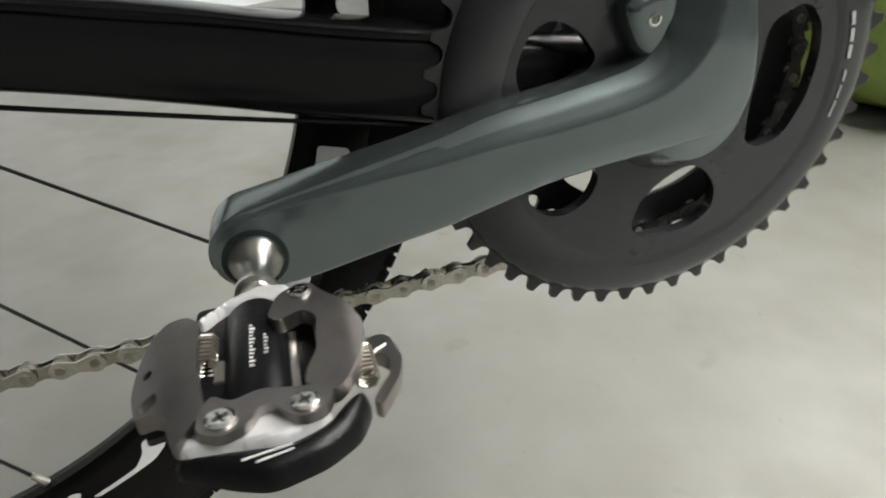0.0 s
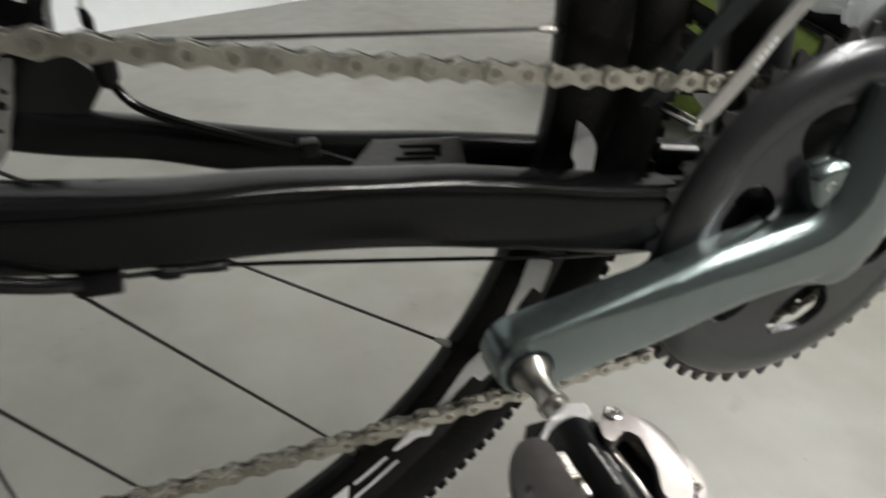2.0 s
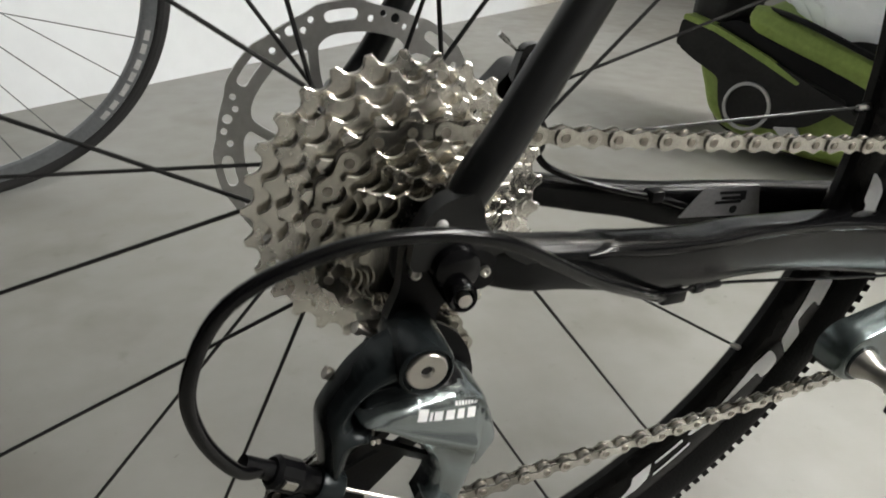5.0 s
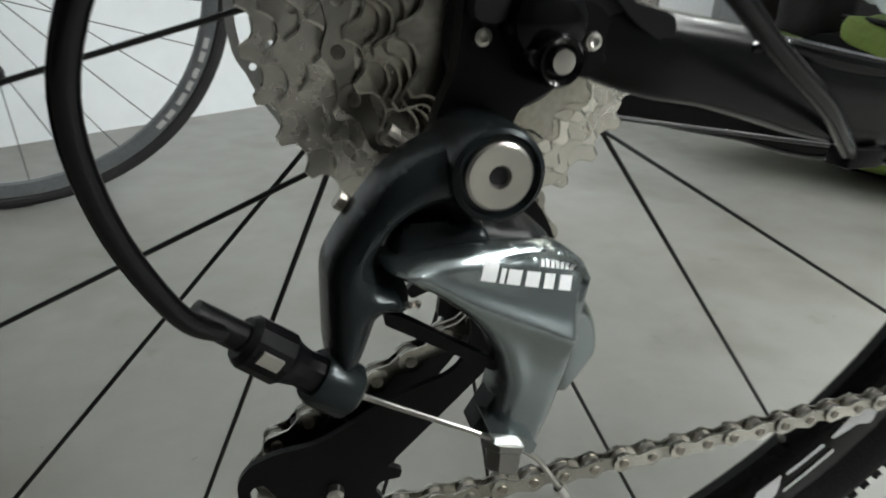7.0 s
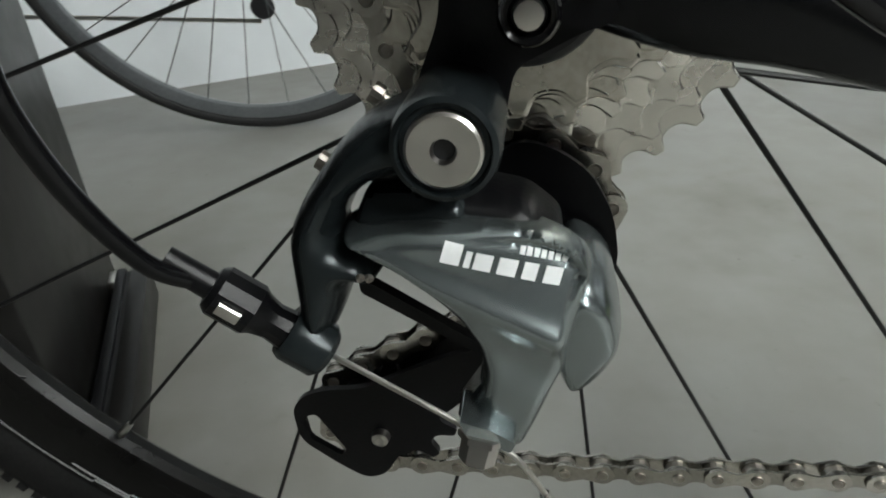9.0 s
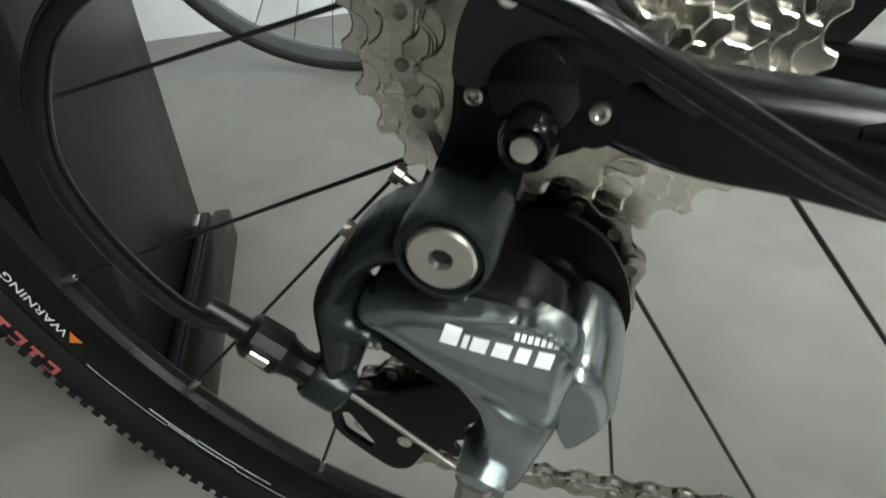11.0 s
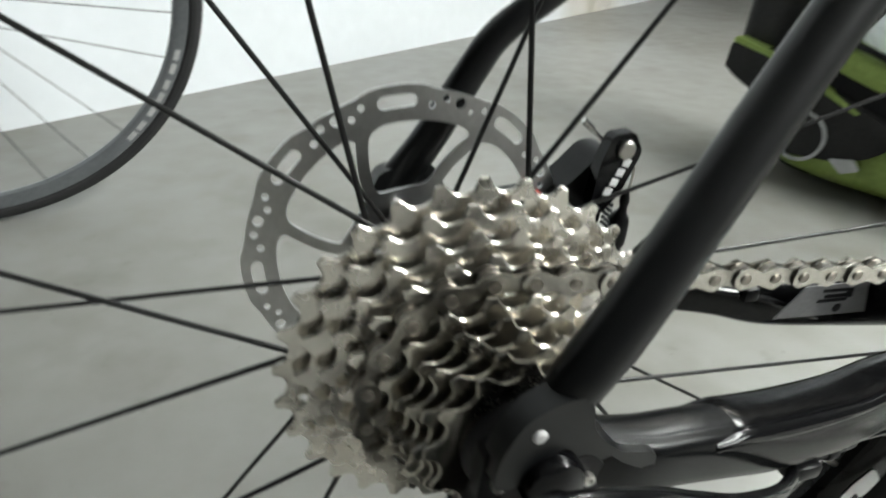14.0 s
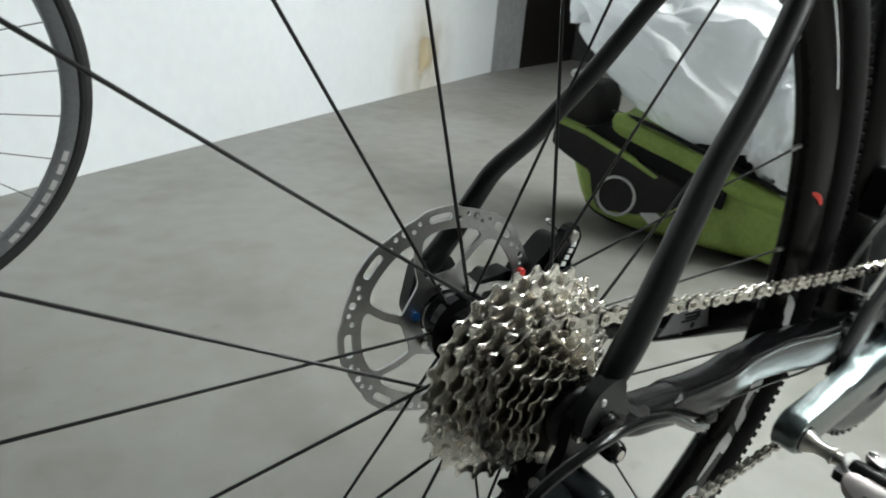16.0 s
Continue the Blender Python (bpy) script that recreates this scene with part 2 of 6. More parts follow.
def plate(bm, outer, y0, y1, holes=(), chamfer=0.0, axis="y"):
    """A flat piece cut from the outline in x and z with holes, from y0 to y1 thick (or in x and y, from z0 to z1)."""
    from mathutils.geometry import delaunay_2d_cdt
    pts, edges = [], []
    for loop in (outer, *holes):
        k = len(pts)
        pts += [Vector(p) for p in loop]
        edges += [(k + i, k + (i + 1) % len(loop)) for i in range(len(loop))]
    v2, e2, f2, _, _, _ = delaunay_2d_cdt(pts, edges, [], 1, 1e-7)
    put = (lambda p, h: (p[0], h, p[1])) if axis == "y" else (lambda p, h: (p[0], p[1], h))
    a = [bm.verts.new(put(p, y0)) for p in v2]
    b = [bm.verts.new(put(p, y1)) for p in v2]
    count = {}
    for f in f2:
        c = sum((v2[i] for i in f), Vector((0, 0))) / len(f)
        if not inside(c, outer) or any(inside(c, h) for h in holes):
            continue
        bm.faces.new([a[i] for i in f])
        bm.faces.new([b[i] for i in reversed(f)])
        for i in range(len(f)):
            e = (f[i], f[(i + 1) % len(f)])
            if (e[1], e[0]) in count:
                del count[(e[1], e[0])]
            else:
                count[e] = True
    for i, j in count:
        bm.faces.new((a[j], a[i], b[i], b[j]))
    for v in [v for v in bm.verts if not v.link_faces]:
        bm.verts.remove(v)
    if chamfer:
        rim = [e for e in bm.edges if len(e.link_faces) == 2 and e.calc_face_angle(0) > 0.9 and abs((e.verts[0].co - e.verts[1].co)[1 if axis == "y" else 2]) < 1e-7]
        bmesh.ops.bevel(bm, geom=rim, offset=chamfer, segments=2, affect="EDGES", profile=0.5, clamp_overlap=True)
    return bm


def pillow(bm, outer, y0, y1, r, step=0.0012, axis="y", shape=None):
    """A piece with a rounded face: it rises from its edge to y1 within the distance r. shape(x, z) moves the face further."""
    from mathutils.geometry import delaunay_2d_cdt
    o = [Vector(p) for p in outer]
    dense = []
    for i, p in enumerate(o):
        q = o[(i + 1) % len(o)]
        m = max(1, int((q - p).length / step))
        dense += [p + (q - p) * (k / m) for k in range(m)]
    n = len(dense)
    pts = list(dense)
    A, Bv = np.array([tuple(p) for p in o]), np.array([tuple(p) for p in o[1:] + o[:1]])
    D = Bv - A
    L2 = (D ** 2).sum(1)

    def far(p):
        u = np.clip(((np.array(p) - A) * D).sum(1) / L2, 0, 1)
        return float(np.sqrt(((A + D * u[:, None] - np.array(p)) ** 2).sum(1)).min())
    lo, hi = A.min(0), A.max(0)
    row = 0
    z = lo[1]
    while z < hi[1]:
        x = lo[0] + (step / 2 if row % 2 else 0)
        while x < hi[0]:
            if inside((x, z), outer) and far((x, z)) > step * 0.45:
                pts.append(Vector((x, z)))
            x += step
        z += step * 0.87
        row += 1
    v2, _, f2, _, _, _ = delaunay_2d_cdt(pts, [(i, (i + 1) % n) for i in range(n)], [], 1, 1e-8)
    face, back = [], []
    put = (lambda p, h: (p[0], h, p[1])) if axis == "y" else (lambda p, h: (p[0], p[1], h))
    for p in v2:
        d = min(far(p) / r, 1.0)
        h = y0 + (y1 - y0) * (0.35 + 0.65 * math.sqrt(max(0.0, 1 - (1 - d) ** 2)))
        if shape:
            h += shape(p[0], p[1]) * min(1.0, d * 1.5)
        face.append(bm.verts.new(put(p, h)))
    count = {}
    for f in f2:
        c = sum((v2[i] for i in f), Vector((0, 0))) / len(f)
        if not inside(c, outer):
            continue
        bm.faces.new([face[i] for i in f])
        for i in range(len(f)):
            e = (f[i], f[(i + 1) % len(f)])
            if (e[1], e[0]) in count:
                del count[(e[1], e[0])]
            else:
                count[e] = True
    base = {}
    for i, j in count:
        for k in (i, j):
            if k not in base:
                base[k] = bm.verts.new(put(v2[k], y0))
        bm.faces.new((face[j], face[i], base[i], base[j]))
    chain_, cur = [], next(iter(count))[0]
    follow = {i: j for i, j in count}
    for _ in range(len(follow)):
        chain_.append(base[cur])
        cur = follow[cur]
    bm.faces.new(chain_)
    for v in [v for v in bm.verts if not v.link_faces]:
        bm.verts.remove(v)
    return bm


def circle(cx, cz, r, n=24, a0=0.0):
    return [(cx + r * math.cos(a0 + 2 * math.pi * i / n), cz + r * math.sin(a0 + 2 * math.pi * i / n)) for i in range(n)]


def arc_slot(r, a0, a1, w, n=8):
    """A slot along the arc of radius r between two angles, with round ends."""
    out = []
    for i in range(n + 1):
        a = a0 + (a1 - a0) * i / n
        out.append(((r + w) * math.cos(a), (r + w) * math.sin(a)))
    for k in range(1, 5):
        q = math.pi * k / 5
        out.append((r * math.cos(a1) + w * math.cos(a1 + q), r * math.sin(a1) + w * math.sin(a1 + q)))
    for i in range(n, -1, -1):
        a = a0 + (a1 - a0) * i / n
        out.append(((r - w) * math.cos(a), (r - w) * math.sin(a)))
    for k in range(1, 5):
        q = math.pi * k / 5
        out.append((r * math.cos(a0) - w * math.cos(a0 + q), r * math.sin(a0) - w * math.sin(a0 + q)))
    return out


def rounded(poly, r, n=4):
    """The same polygon with its corners rounded."""
    out, m = [], len(poly)
    for i in range(m):
        p, a, b = Vector(poly[i]), Vector(poly[i - 1]), Vector(poly[(i + 1) % m])
        u, v = a - p, b - p
        d = min(r, u.length * 0.45, v.length * 0.45)
        s, e = p + u.normalized() * d, p + v.normalized() * d
        for k in range(n + 1):
            t = k / n
            out.append(tuple(s * (1 - t) ** 2 + p * 2 * t * (1 - t) + e * t * t))
    return out


def lathe(bm, prof, centre=(0, 0, 0), n=32, axis="y", m=None):
    """Revolve (along, radius) pairs about an axis through centre; the ends close when their radius is 0."""
    rings = []
    c = Vector(centre)
    for h, r in prof:
        ring = []
        for i in range(1 if r == 0 else n):
            a = 2 * math.pi * i / n
            if axis == "y":
                p = Vector((r * math.cos(a), h, r * math.sin(a)))
            elif axis == "x":
                p = Vector((h, r * math.cos(a), r * math.sin(a)))
            else:
                p = Vector((r * math.cos(a), r * math.sin(a), h))
            if m is not None:
                p = m @ p
            ring.append(bm.verts.new(p + c))
        rings.append(ring)
    for a, b in zip(rings, rings[1:]):
        for i in range(n):
            j = (i + 1) % n
            if len(a) == 1 and len(b) == 1:
                continue
            if len(a) == 1:
                bm.faces.new((a[0], b[i], b[j]))
            elif len(b) == 1:
                bm.faces.new((a[i], b[0], a[j]))
            else:
                bm.faces.new((a[i], b[i], b[j], a[j]))
    return bm


def smooth_path(points, steps=6):
    """A Catmull-Rom curve through points (tuples of any length)."""
    p = [np.array(q, float) for q in points]
    p = [2 * p[0] - p[1]] + p + [2 * p[-1] - p[-2]]
    out = []
    for i in range(1, len(p) - 2):
        for k in range(steps):
            t = k / steps
            out.append(0.5 * (2 * p[i] + (p[i + 1] - p[i - 1]) * t + (2 * p[i - 1] - 5 * p[i] + 4 * p[i + 1] - p[i + 2]) * t * t
                              + (3 * p[i] - p[i - 1] - 3 * p[i + 1] + p[i + 2]) * t ** 3))
    out.append(p[-2])
    return out


def sweep(bm, points, n=12, steps=6, power=2.0, up=(0, 0, 1), flat=True):
    """A tube through rows (x, y, z, half width, half height), superelliptic in section. flat: cap the ends."""
    rows = smooth_path(points, steps)
    rings = []
    for i, r in enumerate(rows):
        d = Vector(rows[min(i + 1, len(rows) - 1)][:3]) - Vector(rows[max(i - 1, 0)][:3])
        d.normalize()
        if up is None:
            if i == 0:
                side = d.orthogonal().normalized()
            else:
                side = (side - d * side.dot(d)).normalized()
        else:
            side = d.cross(Vector(up)).normalized()
        top = side.cross(d)
        w, h = r[3], r[4] if len(r) > 4 else r[3]
        ring = []
        for k in range(n):
            a = 2 * math.pi * k / n
            cs, sn = math.cos(a), math.sin(a)
            e = 2.0 / power
            ring.append(bm.verts.new(Vector(r[:3]) + side * (w * math.copysign(abs(cs) ** e, cs)) + top * (h * math.copysign(abs(sn) ** e, sn))))
        rings.append(ring)
    for a, b in zip(rings, rings[1:]):
        for k in range(n):
            j = (k + 1) % n
            bm.faces.new((a[k], a[j], b[j], b[k]))
    if flat:
        bm.faces.new(rings[0][::-1])
        bm.faces.new(rings[-1])
    return bm


def box(bm, x0, x1, y0, y1, z0, z1, bevel=0.0):
    made = bmesh.ops.create_cube(bm, size=1)["verts"]
    for v in made:
        v.co = Vector((x0 + (v.co.x + 0.5) * (x1 - x0), y0 + (v.co.y + 0.5) * (y1 - y0), z0 + (v.co.z + 0.5) * (z1 - z0)))
    if bevel:
        es = list({e for v in made for e in v.link_edges})
        bmesh.ops.bevel(bm, geom=es, offset=bevel, segments=2, affect="EDGES", profile=0.5)
    return bm


def turn(bm, m):
    bmesh.ops.transform(bm, matrix=m, verts=bm.verts)
    return bm


def B():
    return bmesh.new()


def thing(name, at, label, category, group="", kind=""):
    return tagged(new(name), label, category, group, kind)


# ---- the room ----
SLOPE = 0.72
ALONG = Vector((1, SLOPE, 0)).normalized()
ACROSS = Vector((-ALONG.y, ALONG.x, 0))


def slab(name, p, q, z0, z1, thick, mat, label, category="wall"):
    """A wall from p to q in plan, thickened away from the room on its left."""
    d = Vector((q[0] - p[0], q[1] - p[1], 0)).normalized()
    nrm = Vector((-d.y, d.x, 0)) * thick
    bm = B()
    base = [Vector((*p, 0)), Vector((*q, 0)), Vector((*q, 0)) + nrm, Vector((*p, 0)) + nrm]
    lo = [bm.verts.new((v.x, v.y, z0)) for v in base]
    hi = [bm.verts.new((v.x, v.y, z1)) for v in base]
    bm.faces.new(lo[::-1])
    bm.faces.new(hi)
    for i in range(4):
        j = (i + 1) % 4
        bm.faces.new((lo[i], lo[j], hi[j], hi[i]))
    return tagged(part(name, bm, mat, smooth=0), label, category, kind="structure")


bm = B()
bmesh.ops.create_grid(bm, x_segments=2, y_segments=2, size=7)
tagged(part("floor", bm, FLOOR, smooth=0), "smooth worn grey painted concrete floor with faint stains", "floor", kind="structure")
bm = B()
box(bm, -7, 7, -7, 7, 2.55, 2.7)
tagged(part("ceiling", bm, CEIL, smooth=0), "plain off-white painted ceiling", "ceiling", kind="structure")
yw = lambda x: 1.74 + SLOPE * x
slab("wall_north", (-3.2, yw(-3.2)), (3.00, yw(3.00)), 0, 2.55, 0.15, WALL, "white plastered wall with a rusty damp stain at its foot")
# The wall runs on here; its shade comes from the greyer plaster.
slab("wall_recess", (3.00, yw(3.00)), (3.50, 4.15), 0, 2.55, 0.15, WALL_SHADED, "plastered wall beyond the lit one, its shade painted in as grey")
# Near-black material paints in the shade at the far end.
slab("wall_dark", (3.50, 4.15), (4.9, 4.95), 0, 2.55, 0.15, BROWN, "wall at the end of the room, its shade painted near-black")
# Unseen walls that close the room, kept dark so metal and paint reflect less.
slab("wall_east", (4.9, 4.95), (4.9, -4.0), 0, 2.55, 0.15, WALL_UNSEEN, "unseen closing wall, made dark grey to cut bounce and reflections")
slab("wall_south", (4.9, -4.0), (-3.2, -4.0), 0, 2.55, 0.15, WALL_UNSEEN, "unseen closing wall, made dark grey to cut bounce and reflections")
slab("wall_west", (-3.2, -4.0), (-3.2, yw(-3.2)), 0, 2.55, 0.15, WALL_UNSEEN, "unseen closing wall, made dark grey to cut bounce and reflections")

for lx, ly, lw, lh in LAMPS:
    lamp = thing("ceiling_light", None, "white fluorescent batten lamp on the ceiling", "lamp", "ceiling lamps")
    bm = B()
    box(bm, lx - lw / 2 - 0.03, lx + lw / 2 + 0.03, ly - lh / 2, ly + lh / 2, 2.42, 2.548, 0.01)
    part("housing", bm, CEIL, lamp)
    bm = B()
    box(bm, lx - lw / 2, lx + lw / 2, ly - lh / 2 + 0.02, ly + lh / 2 - 0.02, 2.34, 2.422, 0.02)
    part("diffuser", bm, TUBE, lamp, "glowing white diffuser")

# ---- the bicycle ----
AXLE = Vector((0, 0, 0.345))
BBC = Vector((0.4161, 0, 0.2754))
bike = thing("bicycle", None, "black cyclocross bicycle with disc brake standing on the floor", "bicycle")


def gear_outline(n, root, tip, cx=0.0, cz=0.0, a0=0.0, hook=0.12):
    """Teeth of a sprocket: rounded valleys and narrow tips leaning a little."""
    out = []
    shape = ((0.0, 0.0), (0.10, 0.03), (0.18, 0.11), (0.25, 0.26), (0.29, 0.44), (0.32, 0.62), (0.36, 0.86), (0.40, 1.0), (0.59, 1.0), (0.64, 0.85), (0.68, 0.62), (0.71, 0.44), (0.75, 0.26), (0.82, 0.11), (0.90, 0.03))
    for i in range(n):
        for s, h in shape:
            a = a0 + 2 * math.pi * (i + s + hook * h * 0.3) / n
            r = root + (tip - root) * h
            out.append((cx + r * math.cos(a), cz + r * math.sin(a)))
    return out


def pitch_radius(n):
    return 0.0127 / (2 * math.sin(math.pi / n))


# frame
part("seat_tube", sweep(B(), [(0.4161, 0, 0.2754, 0.018), (0.36, 0, 0.464, 0.017), (0.275, 0, 0.75, 0.0155), (0.262, 0, 0.795, 0.0155)], 20), SATIN, bike, "satin black seat tube")
part("bottom_bracket_shell", lathe(B(), [(-0.036, 0), (-0.036, 0.021), (-0.034, 0.0225), (0.034, 0.0225), (0.036, 0.021), (0.036, 0)], BBC, 32), SATIN, bike)
part("down_tube", sweep(B(), [(0.425, 0, 0.285, 0.021, 0.024), (0.6, 0, 0.45, 0.021, 0.024), (0.8, 0, 0.64, 0.02, 0.022)], 20), SATIN, bike)

CS = [(0.012, -0.0730, 0.3480, 0.0070, 0.0095), (0.030, -0.0735, 0.3428, 0.0085, 0.0100), (0.048, -0.0722, 0.3398, 0.0088, 0.0102), (0.065, -0.0705, 0.3360, 0.0090, 0.0107), (0.090, -0.0675, 0.3302, 0.0090, 0.0117),
      (0.125, -0.0620, 0.3250, 0.0090, 0.0124), (0.155, -0.0550, 0.3207, 0.0090, 0.0129), (0.200, -0.0465, 0.3129, 0.0090, 0.0142), (0.245, -0.0410, 0.3040, 0.0095, 0.0158),
      (0.300, -0.0375, 0.2930, 0.0105, 0.0172), (0.400, -0.0300, 0.2768, 0.0120, 0.0192)]
CS2 = [(0.010, 0.0710, 0.3300, 0.0070, 0.0110), (0.040, 0.0710, 0.3171, 0.0080, 0.0112), (0.074, 0.0690, 0.3089, 0.0080, 0.0106), (0.113, 0.0630, 0.3049, 0.0080, 0.0098),
      (0.142, 0.0580, 0.3004, 0.0080, 0.0106), (0.172, 0.0530, 0.2962, 0.0080, 0.0116), (0.204, 0.0480, 0.2914, 0.0085, 0.0149), (0.250, 0.0425, 0.2884, 0.0090, 0.0164),
      (0.304, 0.0400, 0.2824, 0.0100, 0.0172), (0.400, 0.0300, 0.2734, 0.0120, 0.0189)]
ds_stay = part("chainstay", sweep(B(), CS, 36, power=3.2), STAYBLACK, bike, "satin black chainstay curved round the tyre")
guard = [(x, y, z + h - 0.0026 - 0.0030 * max(0.0, 1 - (x - 0.050) / 0.014), w + 0.0004 * min(1, (x - 0.052) / 0.010), 0.0031 + 0.0004 * math.sin(90 * x)) for x, y, z, w, h in smooth_path(CS, 3) if 0.050 < x < 0.335]
part("chainstay_guard", sweep(B(), guard, 28, 2, power=2.8), FILM_BLACK, ds_stay, "glossy black protector strip")
nds_stay = part("chainstay", sweep(B(), CS2, 28, power=3.2), STAYBLACK, bike, "black chainstay with a grey badge")
part("seatstay", sweep(B(), [(0.0, -0.0752, 0.360, 0.0040), (0.004, -0.0748, 0.368, 0.0062), (0.0108, -0.0748, 0.379, 0.0074), (0.0232, -0.0728, 0.396, 0.0074), (0.0650, -0.0620, 0.455, 0.0070), (0.1162, -0.0530, 0.530, 0.0065), (0.248, -0.0140, 0.75, 0.0062)], 18), SATIN, bike)
part("seatstay", sweep(B(), [(-0.0040, 0.0715, 0.366, 0.0070, 0.0080), (0.0105, 0.0680, 0.387, 0.0066, 0.0074), (0.0255, 0.0625, 0.416, 0.0060, 0.0066), (0.0360, 0.0595, 0.4325, 0.0058, 0.0062), (0.0580, 0.0565, 0.450, 0.0057, 0.0060), (0.0750, 0.0535, 0.468, 0.0057, 0.0060), (0.0930, 0.0505, 0.4875, 0.0057, 0.0060), (0.1260, 0.0450, 0.528, 0.0057, 0.0060), (0.1620, 0.0370, 0.575, 0.0057, 0.0060), (0.2650, 0.0160, 0.75, 0.0057, 0.0060)], 18), SATIN, bike, "black seatstay bent above the brake")
drop = plate(B(), rounded([(-0.0150, 0.3500), (-0.0135, 0.3600), (-0.0110, 0.3655), (-0.0075, 0.3708), (-0.0015, 0.3745), (0.0075, 0.3755), (0.0100, 0.3705), (0.0106, 0.3650), (0.0140, 0.3598), (0.0205, 0.3540), (0.0320, 0.3515), (0.0320, 0.3440), (0.0215, 0.3500), (0.0120, 0.3590),
                           (0.0035, 0.3600), (-0.0060, 0.3560), (-0.0080, 0.3490)], 0.003), -0.0818, -0.0735, chamfer=0.0026)
dropout = part("dropout", drop, SATIN, bike, "forged black dropout")
part("rivet", lathe(B(), [(-0.0824, 0), (-0.0823, 0.0014), (-0.0818, 0.0020), (-0.0800, 0.0021)], (-0.0042, -0.0004, 0.3657), 16), GREYRING, dropout)
part("gusset", plate(B(), rounded([(0.0, 0.3530), (0.0010, 0.3640), (0.0050, 0.3705), (0.0088, 0.3690), (0.0108, 0.3645), (0.0142, 0.3598), (0.0205, 0.3543), (0.0260, 0.3510), (0.0270, 0.3420), (0.0200, 0.3400)], 0.002), -0.0803, -0.0690, chamfer=0.0026), SATIN, dropout)
part("dropout", plate(B(), rounded([(-0.018, 0.342), (-0.012, 0.374), (0.012, 0.378), (0.03, 0.345), (0.032, 0.318), (-0.008, 0.329)], 0.006), 0.066, 0.076, chamfer=0.002), SATIN, bike)

# rear wheel: 21 spokes, two on the sprocket side for each radial one on the brake side
RIM_PROF = [(0.0, 0.2835), (-0.005, 0.2842), (-0.0085, 0.2885), (-0.0105, 0.297), (-0.0113, 0.308), (-0.0108, 0.3135), (-0.0085, 0.3138), (-0.0075, 0.309), (0.0075, 0.309), (0.0085, 0.3138),
            (0.0108, 0.3135), (0.0113, 0.308), (0.0105, 0.297), (0.0085, 0.2885), (0.005, 0.2842), (0.0, 0.2835)]
wheel = part("rear_wheel", lathe(B(), RIM_PROF, AXLE, 144), RIM, bike, "black deep alloy wheel with white rim decals")
TYRE_PROF = [(-0.0085, 0.3125), (-0.0122, 0.3155), (-0.0152, 0.3215), (-0.0163, 0.3285), (-0.0150, 0.3355), (-0.0115, 0.3405), (-0.006, 0.3430), (0.0, 0.3437),
             (0.006, 0.3430), (0.0115, 0.3405), (0.0150, 0.3355), (0.0163, 0.3285), (0.0152, 0.3215), (0.0122, 0.3155), (0.0085, 0.3125)]
tyre = lathe(B(), TYRE_PROF, AXLE, 144)
NKNOB = 250
for i in range(NKNOB):
    for lane, (yy, rr, wy) in enumerate(((-0.0128, 0.3397, 0.0026), (-0.0045, 0.3430, 0.0026), (0.0045, 0.3430, 0.0026), (0.0128, 0.3397, 0.0026))):
        a = 2 * math.pi * (i + 0.5 * (lane % 2)) / NKNOB
        q = Matrix.Translation(AXLE) @ Matrix.Rotation(-a, 4, "Y") @ Matrix.Translation((rr, yy, 0)) @ Matrix.Rotation(math.copysign(0.55 if lane in (0, 3) else 0.15, yy), 4, "Z")
        vs = [tyre.verts.new(q @ Vector((dx, sy * wy * (0.8 if dx > 0 else 1), sz * 0.0027 * (0.85 if dx > 0 else 1)))) for dx in (-0.002, 0.0019) for sy, sz in ((-1, -1), (1, -1), (1, 1), (-1, 1))]
        tyre.faces.new(vs[4:])
        for k in range(4):
            tyre.faces.new((vs[k], vs[(k + 1) % 4], vs[4 + (k + 1) % 4], vs[4 + k]))
part("tyre", tyre, RUBBER, wheel, "knobbly black rubber tyre with small lettering")
HUB = [(-0.062, 0.0), (-0.062, 0.007), (-0.0195, 0.017), (-0.0195, 0.0245), (-0.0145, 0.0255), (-0.0135, 0.016), (-0.006, 0.0135), (0.020, 0.0135), (0.027, 0.016), (0.0285, 0.0225), (0.0345, 0.0225), (0.0365, 0.017),
       (0.046, 0.0165), (0.060, 0.012), (0.066, 0.009), (0.066, 0)]
part("hub", lathe(B(), HUB, AXLE, 40), GLOSS, wheel)
NIP_R = 0.2835
for k in range(21):
    a = radians(3.93) + 2 * math.pi * k / 21
    kind = k % 3
    yh, off, rf = ((-0.0173, 77.9, 0.0213), (0.0315, 0.3, 0.0205), (-0.0210, -76.0, 0.0212))[kind]
    h = a + radians(off)
    p = AXLE + Vector((NIP_R * math.cos(a), 0, NIP_R * math.sin(a)))
    q = AXLE + Vector((rf * math.cos(h), yh, rf * math.sin(h)))
    d = (q - p).normalized()
    part("spoke", sweep(B(), [(*p, 0.00095), (*(p + (q - p) * 0.5), 0.00085), (*q, 0.00105)], 8, 2), SPOKE, wheel)
    part("nipple", sweep(B(), [(*p, 0.0021), (*(p + d * 0.004), 0.0020), (*(p + d * 0.0075), 0.0017), (*(p + d * 0.0095), 0.0015)], 8, 2), BRUSHED, wheel)


